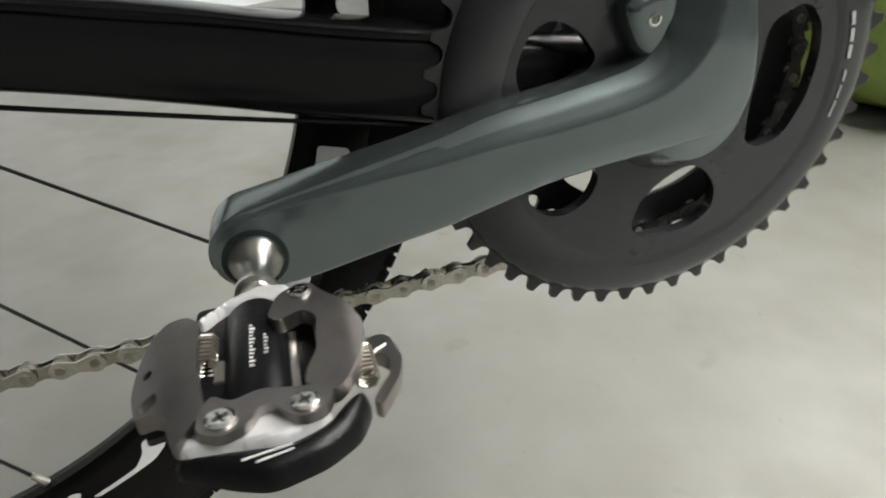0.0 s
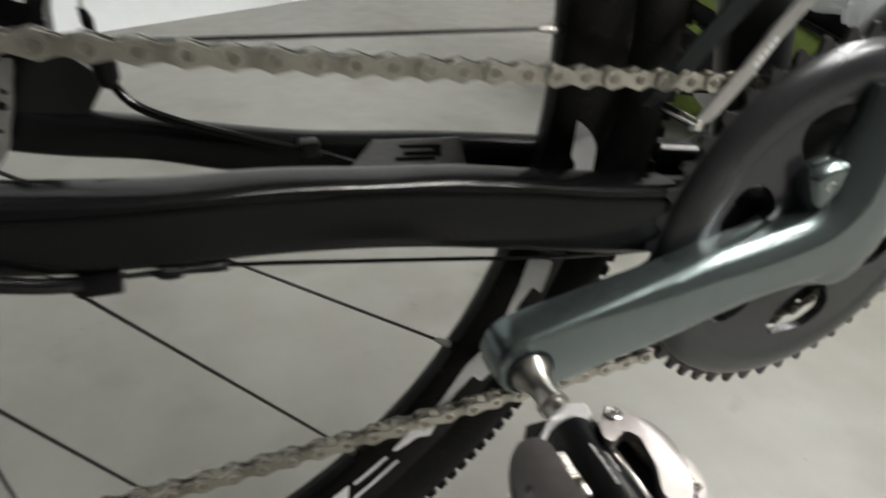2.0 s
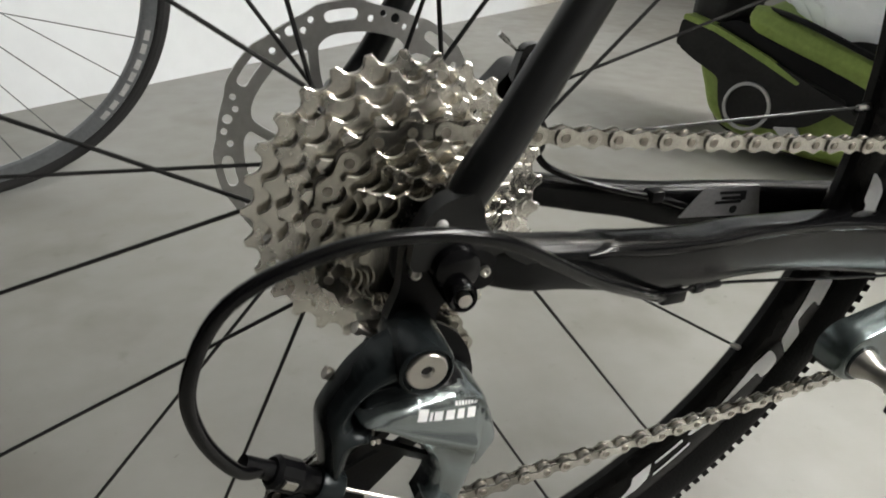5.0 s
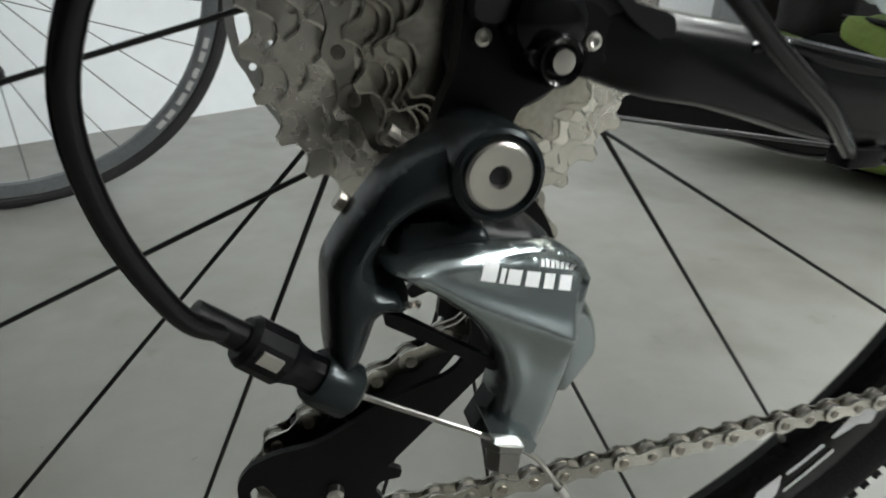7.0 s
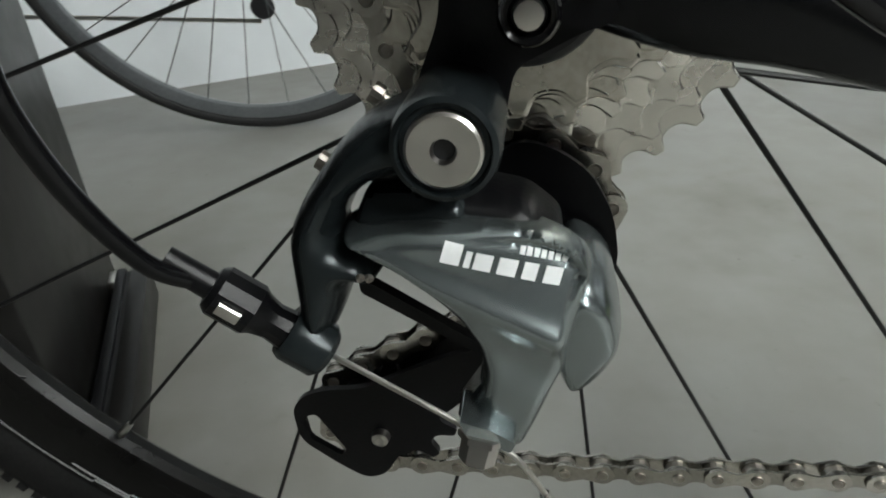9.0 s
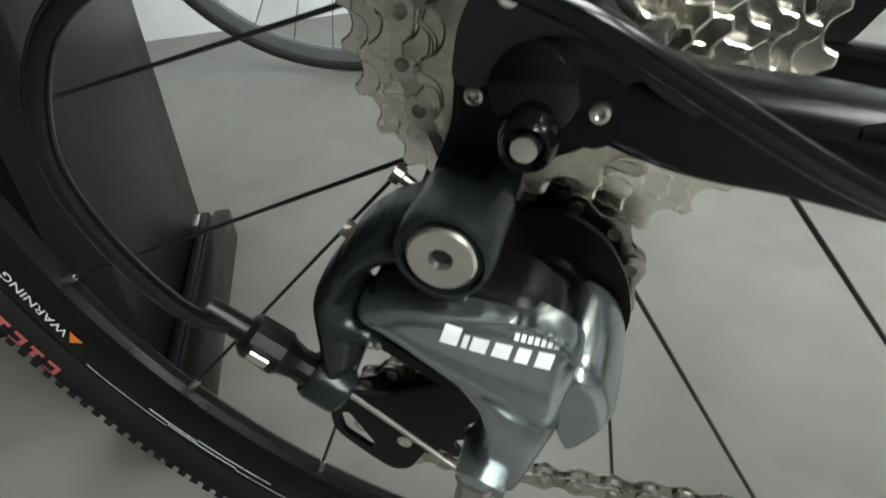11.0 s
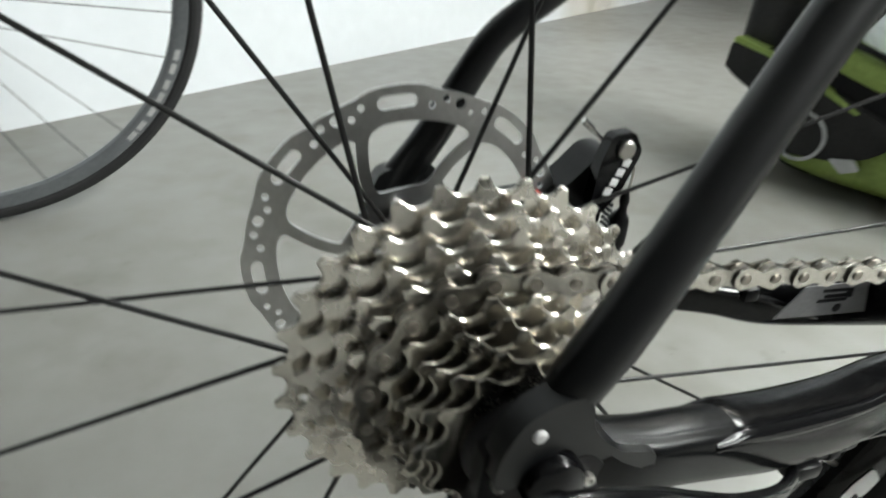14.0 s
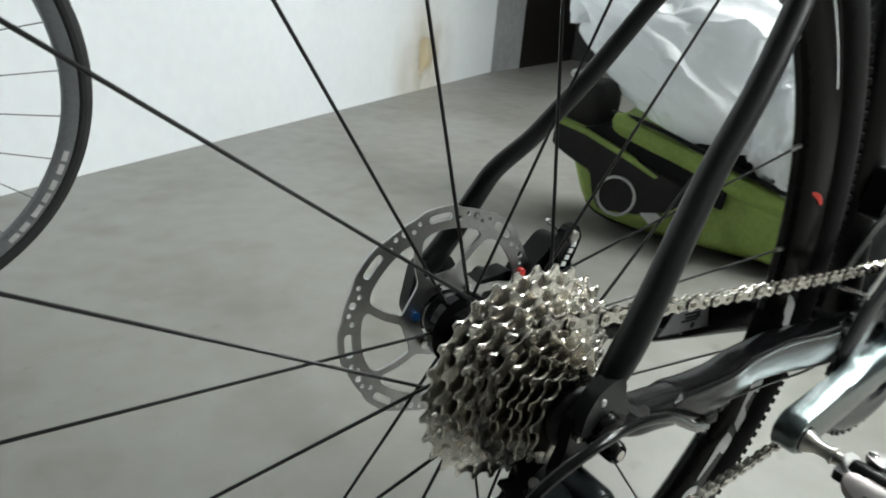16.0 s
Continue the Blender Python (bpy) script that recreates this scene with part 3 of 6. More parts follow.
def rim_patch(bm, a0, a1, r0, r1, side=-1, lift=0.0004, slant=0.0, n=10):
    """A decal that lies on the rim's flank."""
    prof = [(x, r) for x, r in RIM_PROF if x < 0 and 0.2842 <= r <= 0.3135]
    rs = np.array([r for _, r in prof][:5])
    ys = np.array([x for x, _ in prof][:5])
    rows = []
    for j in range(4):
        r = r0 + (r1 - r0) * j / 3
        yy = float(np.interp(r, rs, ys)) - lift
        rows.append([bm.verts.new(AXLE + Vector((r * math.cos(a0 + (a1 - a0) * i / n + slant * j / 3), yy * -side, r * math.sin(a0 + (a1 - a0) * i / n + slant * j / 3)))) for i in range(n + 1)])
    for u, v in zip(rows, rows[1:]):
        for i in range(n):
            bm.faces.new((u[i], u[i + 1], v[i + 1], v[i]))
    return bm


def tyre_patch(bm, a0, a1, r0, r1, lift=0.0004, slant=0.0, n=6):
    rs = np.array([r for _, r in TYRE_PROF][:5])
    ys = np.array([x for x, _ in TYRE_PROF][:5])
    rows = []
    for j in range(3):
        r = r0 + (r1 - r0) * j / 2
        yy = float(np.interp(r, rs, ys)) - lift
        rows.append([bm.verts.new(AXLE + Vector((r * math.cos(a0 + (a1 - a0) * i / n + slant * j / 2), yy, r * math.sin(a0 + (a1 - a0) * i / n + slant * j / 2)))) for i in range(n + 1)])
    for u, v in zip(rows, rows[1:]):
        for i in range(n):
            bm.faces.new((u[i], u[i + 1], v[i + 1], v[i]))
    return bm


def soften(bm, outline, y, half, inset):
    """Round the rim of a toothed plate: its edge loops draw in, and its flank keeps the full outline."""
    o = np.array(outline)
    t = np.roll(o, -1, 0) - np.roll(o, 1, 0)
    t /= np.hypot(t[:, 0], t[:, 1])[:, None]

    def near(v):
        d = np.hypot(o[:, 0] - v.co.x, o[:, 1] - v.co.z)
        i = int(d.argmin())
        return i if d[i] < 2e-6 else None
    on = {v: near(v) for v in bm.verts}
    edges = [e for e in bm.edges if on[e.verts[0]] is not None and on[e.verts[0]] == on[e.verts[1]]]
    bmesh.ops.subdivide_edges(bm, edges=edges, cuts=2)
    for v in bm.verts:
        i = near(v) if abs(v.co.y - y) > half * 0.9 else None
        if i is not None:
            v.co.x -= t[i, 1] * inset
            v.co.z += t[i, 0] * inset


# cassette: ten sprockets, the widest next to the spokes
TEETH = (30, 27, 24, 21, 19, 17, 15, 14, 13, 12)
STEP, Y_BIG = 0.00430, -0.0245
cassette = part("cassette", lathe(B(), [(-0.0685, 0.0), (-0.0685, 0.0105), (-0.0680, 0.0145), (-0.0668, 0.0158), (-0.0655, 0.0165), (-0.0625, 0.0168), (-0.0625, 0.0205), (-0.0470, 0.0205), (-0.0470, 0.0265), (-0.0235, 0.0265), (-0.0235, 0)], AXLE, 40), RINGBLACK, bike, "nickel-plated ten-speed cassette")
for i, n in enumerate(TEETH):
    pr = pitch_radius(n)
    y = Y_BIG - STEP * i
    holes = []
    if n > 14:
        for k in range(n):
            a = 0.37 * i + 2 * math.pi * (k + 0.5) / n
            if (k * 7 + i * 3) % 5 in (0, 2):
                rr = pr - 0.0062 - 0.0012 * ((k + i) % 3)
                holes.append(circle(rr * math.cos(a), rr * math.sin(a), 0.0013 + 0.0005 * ((k + i) % 3 == 0), 8))
            if n > 20 and k % 3 == 1:
                rr = pr - 0.0120
                holes.append(circle(rr * math.cos(a), rr * math.sin(a), 0.0021, 10))
    outline = gear_outline(n, pr - (0.0034 if n == 19 else 0.0018), pr + 0.0026, 0, 0, 0.37 * i)
    bm = plate(B(), outline, y - 0.0009, y + 0.0009, [circle(0, 0, 0.0168, 30)] + holes)
    soften(bm, outline, y, 0.0009, 0.0006)
    for v in bm.verts:
        k = min(1.0, max(0.0, (math.hypot(v.co.x, v.co.z) - pr + 0.0030) / 0.0058))
        v.co.y = y + (v.co.y - y) * (1 - 0.50 * k) + 0.00035 * k * (1 if i % 2 else -1)
    turn(bm, Matrix.Translation(AXLE))
    part("sprocket", bm, NICKEL if i < 5 else GRIMY, cassette, smooth=25)
    if n > 17:
        for k in range(6):
            a = 0.5 * i + 2 * math.pi * k / 6
            c = AXLE + Vector(((pr - 0.0085) * math.cos(a), 0, (pr - 0.0085) * math.sin(a)))
            part("rivet", lathe(B(), [(y - 0.0014, 0), (y - 0.0013, 0.0012), (y - 0.0008, 0.0016), (y - 0.0006, 0.0016)], c, 10), STEEL, cassette)

# disc rotor
ro = []
for i in range(144):
    a = 2 * math.pi * i / 144
    w = math.cos(8 * (a - radians(96.4)))
    ro.append(((0.0684 + 0.0018 * (0.5 + 0.5 * math.tanh(3.5 * w))) * math.cos(a), (0.0684 + 0.0018 * (0.5 + 0.5 * math.tanh(3.5 * w))) * math.sin(a)))
rh = []
for k in range(8):
    a = radians(96.4 + 45 * k)
    rh.append(arc_slot(0.0640, a - 0.085, a + 0.085, 0.0026, 5))
    for da, rr, hr in ((12.5, 0.0650, 0.0015), (17.0, 0.0622, 0.0015), (22.0, 0.0645, 0.0023), (27.5, 0.0652, 0.0016), (32.5, 0.0622, 0.0016)):
        q = a + radians(da)
        rh.append(circle(rr * math.cos(q), rr * math.sin(q), hr, 10))
for k in range(7):
    a0 = radians(163 + 360 / 7 * k)
    step = 2 * math.pi / 7
    sw = lambda r: (0.0560 - r) * 9.0
    win = [(r * math.cos(a0 + 0.045 * 0.056 / r + sw(r)), r * math.sin(a0 + 0.045 * 0.056 / r + sw(r))) for r in (0.030, 0.036, 0.042, 0.048, 0.054)]
    win += [(0.0562 * math.cos(a0 + 0.07 + f * (step - 0.14)), 0.0562 * math.sin(a0 + 0.07 + f * (step - 0.14))) for f in (0.1, 0.3, 0.5, 0.7, 0.9)]
    win += [(r * math.cos(a0 + step - 0.045 * 0.056 / r + sw(r)), r * math.sin(a0 + step - 0.045 * 0.056 / r + sw(r))) for r in (0.054, 0.048, 0.042, 0.036, 0.030)]
    rh.append(rounded(win, 0.003, 3))
bm = plate(B(), ro, 0.0511, 0.0529, rh + [circle(0, 0, 0.0165, 30)])
turn(bm, Matrix.Translation(AXLE))
rotor = part("brake_rotor", bm, ROTOR, bike, "perforated steel brake rotor", smooth=25)
for k in range(6):
    a = radians(50 + 60 * k)
    c = AXLE + Vector((0.0215 * math.cos(a), 0, 0.0215 * math.sin(a)))
    part("rotor_bolt", lathe(B(), [(0.0535, 0), (0.0500, 0.0024), (0.0478, 0.0030), (0.0475, 0)], c, 12), BLUE if k == 2 else STEEL, rotor)

# crankset
CR = radians(190.5)
crank_dir = Vector((math.cos(CR), 0, math.sin(CR)))
crank_up = Vector((-crank_dir.z, 0, crank_dir.x)) * -1
if crank_up.z < 0:
    crank_up = -crank_up


# stations along the ridge of the arm, which turns up its shoulder: x, z, width above the ridge, width below it
STATIONS = [(0.2505, 0.2588, 0.0016, 0.0305), (0.2665, 0.2610, 0.0030, 0.0306), (0.2954, 0.2650, 0.0056, 0.0276), (0.3167, 0.2678, 0.0077, 0.0256), (0.3391, 0.2716, 0.0102, 0.0228), (0.3624, 0.2747, 0.0113, 0.0200), (0.3866, 0.2794, 0.0118, 0.0208),
            (0.4005, 0.2842, 0.0125, 0.0250), (0.4100, 0.2915, 0.0150, 0.0330), (0.4160, 0.3010, 0.0190, 0.0230), (0.4200, 0.3150, 0.0195, 0.0140), (0.4220, 0.3300, 0.0175, 0.0125), (0.4240, 0.3500, 0.0150, 0.0140)]


def arm_ring(bm, p, n, up, lo, y_out):
    """A slice of the arm across its ridge: a bevel above, a flat face with a rounded edge below."""
    y_in = -0.0530
    yb = min(y_out + 0.55 * up, y_in - 0.003)
    sect = [(up, y_in), (up, yb + 0.0012), (up - 0.0005, yb + 0.0002), (up - 0.0016, yb - 0.0008)]
    sect += [(up * k + (1 - k) * 0.0012, y_out + 0.0004 + (yb - 0.0012 - y_out) * k) for k in (0.7, 0.45, 0.2)]
    sect += [(0.0010, y_out + 0.0003), (0.0, y_out + 0.00005), (-0.0012, y_out), (-lo * 0.45, y_out - 0.0002), (-lo + 0.0042, y_out + 0.0001), (-lo + 0.0020, y_out + 0.0008), (-lo + 0.0007, y_out + 0.0022), (-lo, y_out + 0.0042), (-lo, y_in)]
    return [bm.verts.new((p[0] + n[0] * u, y, p[1] + n[1] * u)) for u, y in sect]


rows = smooth_path(STATIONS, 6)
bm = B()
rings = []
d = Vector((rows[1][0] - rows[0][0], rows[1][1] - rows[0][1])).normalized()
n = Vector((-d.y, d.x))
half, mid = (rows[0][2] + rows[0][3]) / 2, (rows[0][2] - rows[0][3]) / 2
for k in range(9, 0, -1):
    q = math.pi / 2 * k / 9.4
    p = Vector(rows[0][:2]) - d * (half * 1.0 * math.sin(q)) + n * (mid * (1 - math.cos(q)) )
    rings.append(arm_ring(bm, p, n, max(0.0012, rows[0][2] * math.cos(q)), max(0.0050, rows[0][3] * math.cos(q)), -0.0715 + 0.0012 * (k > 7)))
for i, r in enumerate(rows):
    a, b = rows[max(i - 1, 0)], rows[min(i + 1, len(rows) - 1)]
    d = Vector((b[0] - a[0], b[1] - a[1])).normalized()
    rings.append(arm_ring(bm, r[:2], Vector((-d.y, d.x)), r[2], r[3], -0.0715 + 0.12 * max(0.0, r[1] - 0.300)))
for a, b in zip(rings, rings[1:]):
    m = len(a)
    for i in range(m):
        j = (i + 1) % m
        bm.faces.new((a[i], a[j], b[j], b[i]))
bm.faces.new(rings[0][::-1])
bm.faces.new(rings[-1])
crank = part("crank_arm", bm, CRANK, bike, "grey-green metallic crank arm", smooth=40)
part("pinch_boss", pillow(B(), rounded([(0.3842, 0.3117), (0.3885, 0.3168), (0.3970, 0.3195), (0.4070, 0.3190), (0.4070, 0.2960), (0.3960, 0.2915), (0.3905, 0.2965), (0.3862, 0.3050)], 0.003), -0.0530, -0.0635, 0.005, 0.0009), CRANK, crank, smooth=50)
part("pinch_bolt", lathe(B(), [(-0.0625, 0.0026), (-0.0637, 0.0025), (-0.0639, 0.0016), (-0.0632, 0.0013), (-0.0632, 0)], (0.3960, 0, 0.3080), 20), STEEL, crank)
bm = lathe(B(), [(-0.0700, 0.0), (-0.0700, 0.0170), (-0.0690, 0.0200), (-0.0640, 0.0235), (-0.0585, 0.0270), (-0.0540, 0.0295), (-0.0500, 0.0305), (-0.0460, 0.0305), (-0.0460, 0)], BBC, 56)
part("spider_hub", bm, CRANK, crank)
WINDOWS = (((231, .050), (228, .061), (221, .068), (212, .070), (206, .066), (203, .055), (210, .045), (224, .039)),
           ((260, .043), (276, .034), (294, .0325), (303, .041), (303, .052), (298, .060), (287, .064), (264, .063), (258.5, .0565)),
           ((328, .044), (329, .052), (338, .0605), (354, .0635), (9, .065), (20, .066), (32, .062), (35, .045), (16, .038), (352, .036)),
           ((146, .052), (148, .064), (156, .069), (167, .069), (175, .064), (170, .050), (160, .041), (152, .040)),
           ((126, .050), (125, .062), (121, .069), (112, .0705), (101, .069), (93, .065), (90, .050), (94, .036), (113, .032)),
           ((48, .048), (47, .060), (54, .067), (64, .066), (68, .055), (64, .042), (55, .038)))
holes = [rounded([(r * math.cos(radians(d)), r * math.sin(radians(d))) for d, r in w], 0.006, 4) for w in WINDOWS]
bm = plate(B(), circle(0, 0, 0.0722, 96), -0.0534, -0.0480, holes, chamfer=0.0016)
turn(bm, Matrix.Translation(BBC))
part("spider", bm, CRANK_DARK, crank, "dark grey spider with rounded windows")
pr = pitch_radius(48)
bm = plate(B(), gear_outline(48, pr - 0.0026, pr + 0.0031, 0, 0, 0.02), -0.0475, -0.0453, [circle(0, 0, 0.080, 72)])
turn(bm, Matrix.Translation(BBC))
ring = part("chainring", bm, RINGBLACK, crank, "black toothed outer chainring", smooth=25)
shell = [(-0.0470, 0.0940), (-0.0488, 0.0930), (-0.0510, 0.0900), (-0.0528, 0.0850), (-0.0538, 0.0790), (-0.0537, 0.0745), (-0.0530, 0.0715), (-0.0500, 0.0712), (-0.0460, 0.0720), (-0.0452, 0.0930), (-0.0470, 0.0940)]
part("chainring_face", lathe(B(), shell, BBC, 120), CRANK_DARK, crank, "dark grey hollow chainring face")
for d0, d1, r0, r1 in ((16, 20, .0780, .0796), (11, 15, .0780, .0796), (6, 10, .0780, .0796), (-1, 2.5, .0786, .0795), (-6, -2, .0786, .0793), (-12, -7, .0786, .0793)):
    bm = B()
    rows = [[bm.verts.new(BBC + Vector((r * math.cos(radians(d0 + (d1 - d0) * k / 6)), -0.0544, r * math.sin(radians(d0 + (d1 - d0) * k / 6))))) for k in range(7)] for r in (r0, r1)]
    for k in range(6):
        bm.faces.new((rows[0][k], rows[0][k + 1], rows[1][k + 1], rows[1][k]))
    part("text_bar", bm, GREYRING, crank)
part("ring_pin", lathe(B(), [(-0.0500, 0), (-0.0500, 0.0016), (-0.0470, 0.0018)], (0.3785, 0, 0.1935), 12), STEEL, crank)
pr = pitch_radius(34)
bm = plate(B(), gear_outline(34, pr - 0.0040, pr + 0.0030), -0.0362, -0.0342, [circle(0, 0, 0.052, 48)])
turn(bm, Matrix.Translation(BBC))
part("chainring", bm, RINGBLACK, crank, "small inner chainring", smooth=25)

# chain
S_R, R_R, P_R = pitch_radius(19), pitch_radius(34), pitch_radius(11)
UPPER, LOWER = (0.0010, 0.2815), (-0.0462, 0.2040)
CIRC = [((BBC.x, BBC.z), R_R, 1), ((0, 0.345), S_R, 1), (UPPER, P_R, -1), (LOWER, P_R, 1)]


def tangent(c1, r1, s1, c2, r2, s2):
    dx, dz = c2[0] - c1[0], c2[1] - c1[1]
    dist, phi = math.hypot(dx, dz), math.atan2(dz, dx)
    al = phi + math.asin((s1 * r1 - s2 * r2) / dist)
    n = (math.sin(al), -math.cos(al))
    return (c1[0] + s1 * r1 * n[0], c1[1] + s1 * r1 * n[1]), (c2[0] + s2 * r2 * n[0], c2[1] + s2 * r2 * n[1])


tans = [tangent(*CIRC[i], *CIRC[(i + 1) % 4]) for i in range(4)]
path = []
for i in range(4):
    (c, r, s), p_in, p_out = CIRC[i], tans[i - 1][1], tans[i][0]
    a0, a1 = math.atan2(p_in[1] - c[1], p_in[0] - c[0]), math.atan2(p_out[1] - c[1], p_out[0] - c[0])
    if s > 0:
        while a1 < a0:
            a1 += 2 * math.pi
    else:
        while a1 > a0:
            a1 -= 2 * math.pi
    m = max(2, int(abs(a1 - a0) / 0.04))
    path += [(c[0] + r * math.cos(a0 + (a1 - a0) * k / m), c[1] + r * math.sin(a0 + (a1 - a0) * k / m)) for k in range(m + 1)]
    # the long runs between ring and sprockets hang a little
    p, q = tans[i]
    sag = (0.0030, 0.0, 0.0, 0.0045)[i]
    if sag:
        path += [(p[0] + (q[0] - p[0]) * k / 20, p[1] + (q[1] - p[1]) * k / 20 - sag * 4 * (k / 20) * (1 - k / 20)) for k in range(1, 20)]
path.append(path[0])
cum = [0.0]
for u, v in zip(path, path[1:]):
    cum.append(cum[-1] + math.hypot(v[0] - u[0], v[1] - u[1]))
LINKS = 2 * round(cum[-1] / 0.0127 / 2)
pins = [(float(np.interp(cum[-1] * k / LINKS, cum, [p[0] for p in path])), float(np.interp(cum[-1] * k / LINKS, cum, [p[1] for p in path]))) for k in range(LINKS)]
CH_Y = -0.0406


def chain_y(x):
    """The chain runs inwards from the sprocket to the small ring."""
    return CH_Y + 0.0054 * min(1.0, max(0.0, (x - 0.03) / 0.34))


def link_plate(bm, y0, y1, r, waist, x1=0.0127):
    out = []
    for k in range(9):
        a = math.pi * (0.5 + k / 8 * 1.0)
        out.append((r * math.cos(a), r * math.sin(a)))
    out.append((x1 * 0.5, -waist))
    for k in range(9):
        a = math.pi * (-0.5 + k / 8)
        out.append((x1 + r * math.cos(a), r * math.sin(a)))
    out.append((x1 * 0.5, waist))
    return plate(bm, out, y0, y1, chamfer=0.00032)


def disc(bm, x, y0, y1, r, n=12):
    return lathe(bm, [(y0, 0), (y0, r * 0.55), (y0 + 0.0002 * (1 if y1 > y0 else -1), r * 0.6), (y0, r), (y1, r), (y1, 0)], (x, 0, 0), n)


bm = B()
link_plate(bm, -0.0031, -0.0023, 0.0042, 0.0024)
o2 = B()
link_plate(o2, 0.0023, 0.0031, 0.0042, 0.0024)
tmp = bpy.data.meshes.new("tmp")
o2.to_mesh(tmp)
bm.from_mesh(tmp)
plates = set(bm.faces)
for x in (0, 0.0127):
    disc(bm, x, -0.0036, 0.0036, 0.0019)
for f in bm.faces:
    f.material_index = 0 if f in plates else 1
OUTER = finish(bm, "outer_link", [CHAINMETAL, PIN], 25)
bm = B()
link_plate(bm, -0.0021, -0.0012, 0.0041, 0.0026)
o2 = B()
link_plate(o2, 0.0012, 0.0021, 0.0041, 0.0026)
o2.to_mesh(tmp)
bm.from_mesh(tmp)
plates = set(bm.faces)
for x in (0, 0.0127):
    disc(bm, x, -0.0013, 0.0013, 0.0038)
for f in bm.faces:
    f.material_index = 0 if f in plates else 1
INNER = finish(bm, "inner_link", [CHAIN_SHADED, PIN], 25)
bpy.data.meshes.remove(tmp)
chain = None
for k in range(LINKS):
    p, q = pins[k], pins[(k + 1) % LINKS]
    ang = math.atan2(q[1] - p[1], q[0] - p[0])
    y0, y1 = chain_y(p[0]), chain_y(q[0])
    m = Matrix.Translation((p[0], y0, p[1])) @ Matrix.Rotation(-ang, 4, "Y") @ Matrix.Rotation(math.atan2(y1 - y0, 0.0127), 4, "Z")
    if chain is None:
        chain = new("chain", OUTER)
        chain.parent = bike
        chain.matrix_basis = m
        chain["label"] = "silver nickel-plated ten-speed chain"
        inv = m.inverted()
    else:
        shared("link", INNER if k % 2 else OUTER, chain, inv @ m)

# hanger, axle end and rear derailleur
hanger = part("derailleur_hanger", plate(B(), rounded([(-0.0150, 0.3570), (-0.0165, 0.3400), (-0.0215, 0.3280), (-0.0200, 0.3180), (-0.0110, 0.3140), (-0.0040, 0.3200), (-0.0020, 0.3310), (0.0110, 0.3375), (0.0190, 0.3400), (0.0175, 0.3480), (0.0080, 0.3590), (-0.0050, 0.3610)], 0.003),
                                         -0.0765, -0.0705, chamfer=0.001), PLASTIC, bike, "black derailleur hanger")
for sx, sz, sy in ((-0.0114, 0.3466, 0.0), (0.0124, 0.3459, -0.0032)):
    part("screw", lathe(B(), [(-0.0776, 0), (-0.0790, 0.0011), (-0.0788, 0.0019), (-0.0765, 0.0021)], (sx, sy, sz), 14), BRUSHED, hanger)
part("hanger_ear", plate(B(), rounded([(0.0040, 0.3400), (0.0060, 0.3540), (0.0130, 0.3540), (0.0178, 0.3490), (0.0180, 0.3430), (0.0130, 0.3380)], 0.003), -0.0805, -0.0760, chamfer=0.0008), PLASTIC, hanger)
axle_end = part("axle_end", lathe(B(), [(-0.0720, 0.0088), (-0.0830, 0.0086), (-0.0852, 0.0078), (-0.0864, 0.0055), (-0.0868, 0.0025), (-0.0868, 0)], (0.0010, 0, 0.3500), 32), GLOSS, bike, "gloss black axle nut")
part("lug", lathe(B(), [(-0.0760, 0.0056), (-0.0890, 0.0054), (-0.0906, 0.0046), (-0.0900, 0.0036), (-0.0885, 0.0030), (-0.0885, 0)], (0.0007, -0.0015, 0.3430), 24), GLOSS, axle_end)
part("lug_bolt", lathe(B(), [(-0.0885, 0.0026), (-0.0910, 0.0024), (-0.0912, 0)], (0.0007, -0.0020, 0.3432), 16), BRUSHED, axle_end)

ARM = [(-0.0120, 0.3325), (-0.0212, 0.3285), (-0.0285, 0.3257), (-0.0350, 0.3205), (-0.0396, 0.3146), (-0.0444, 0.3083), (-0.0482, 0.3014), (-0.0485, 0.2895), (-0.0487, 0.2780), (-0.0430, 0.2735), (-0.0395, 0.2810), (-0.0362, 0.2906), (-0.0310, 0.2895),
       (-0.0287, 0.2924), (-0.0307, 0.2970), (-0.0362, 0.2999), (-0.0374, 0.3021), (-0.0340, 0.3087), (-0.0289, 0.3129), (-0.0224, 0.3149), (-0.0120, 0.3130)]
mech = part("rear_derailleur", pillow(B(), rounded(ARM, 0.0035), -0.0800, -0.0968, 0.0060, 0.0011), MECH_DARK, bike, "grey and black rear derailleur", smooth=50)
part("knuckle", lathe(B(), [(-0.0720, 0.0095), (-0.0780, 0.0102), (-0.0960, 0.0102), (-0.0984, 0.0096), (-0.0989, 0.0086), (-0.0975, 0.0080), (-0.0975, 0)], (-0.0134, 0, 0.3224), 40), MECH_DARK, mech)
hexa = [(0.0024 * math.cos(math.pi / 3 * k), 0.0024 * math.sin(math.pi / 3 * k)) for k in range(6)]
part("pivot_bolt", lathe(B(), [(-0.0970, 0.0072), (-0.0988, 0.0070), (-0.0993, 0.0064), (-0.0993, 0.0056), (-0.0991, 0.0024), (-0.0980, 0.0021), (-0.0972, 0.0018), (-0.0970, 0)], (-0.0134, 0, 0.3224), 40), BRUSHED, mech, "bright steel hex pivot bolt")
bm = plate(B(), hexa, -0.0977, -0.0972)
turn(bm, Matrix.Translation((-0.0134, 0, 0.3224)))
part("socket", bm, RINGBLACK, mech)
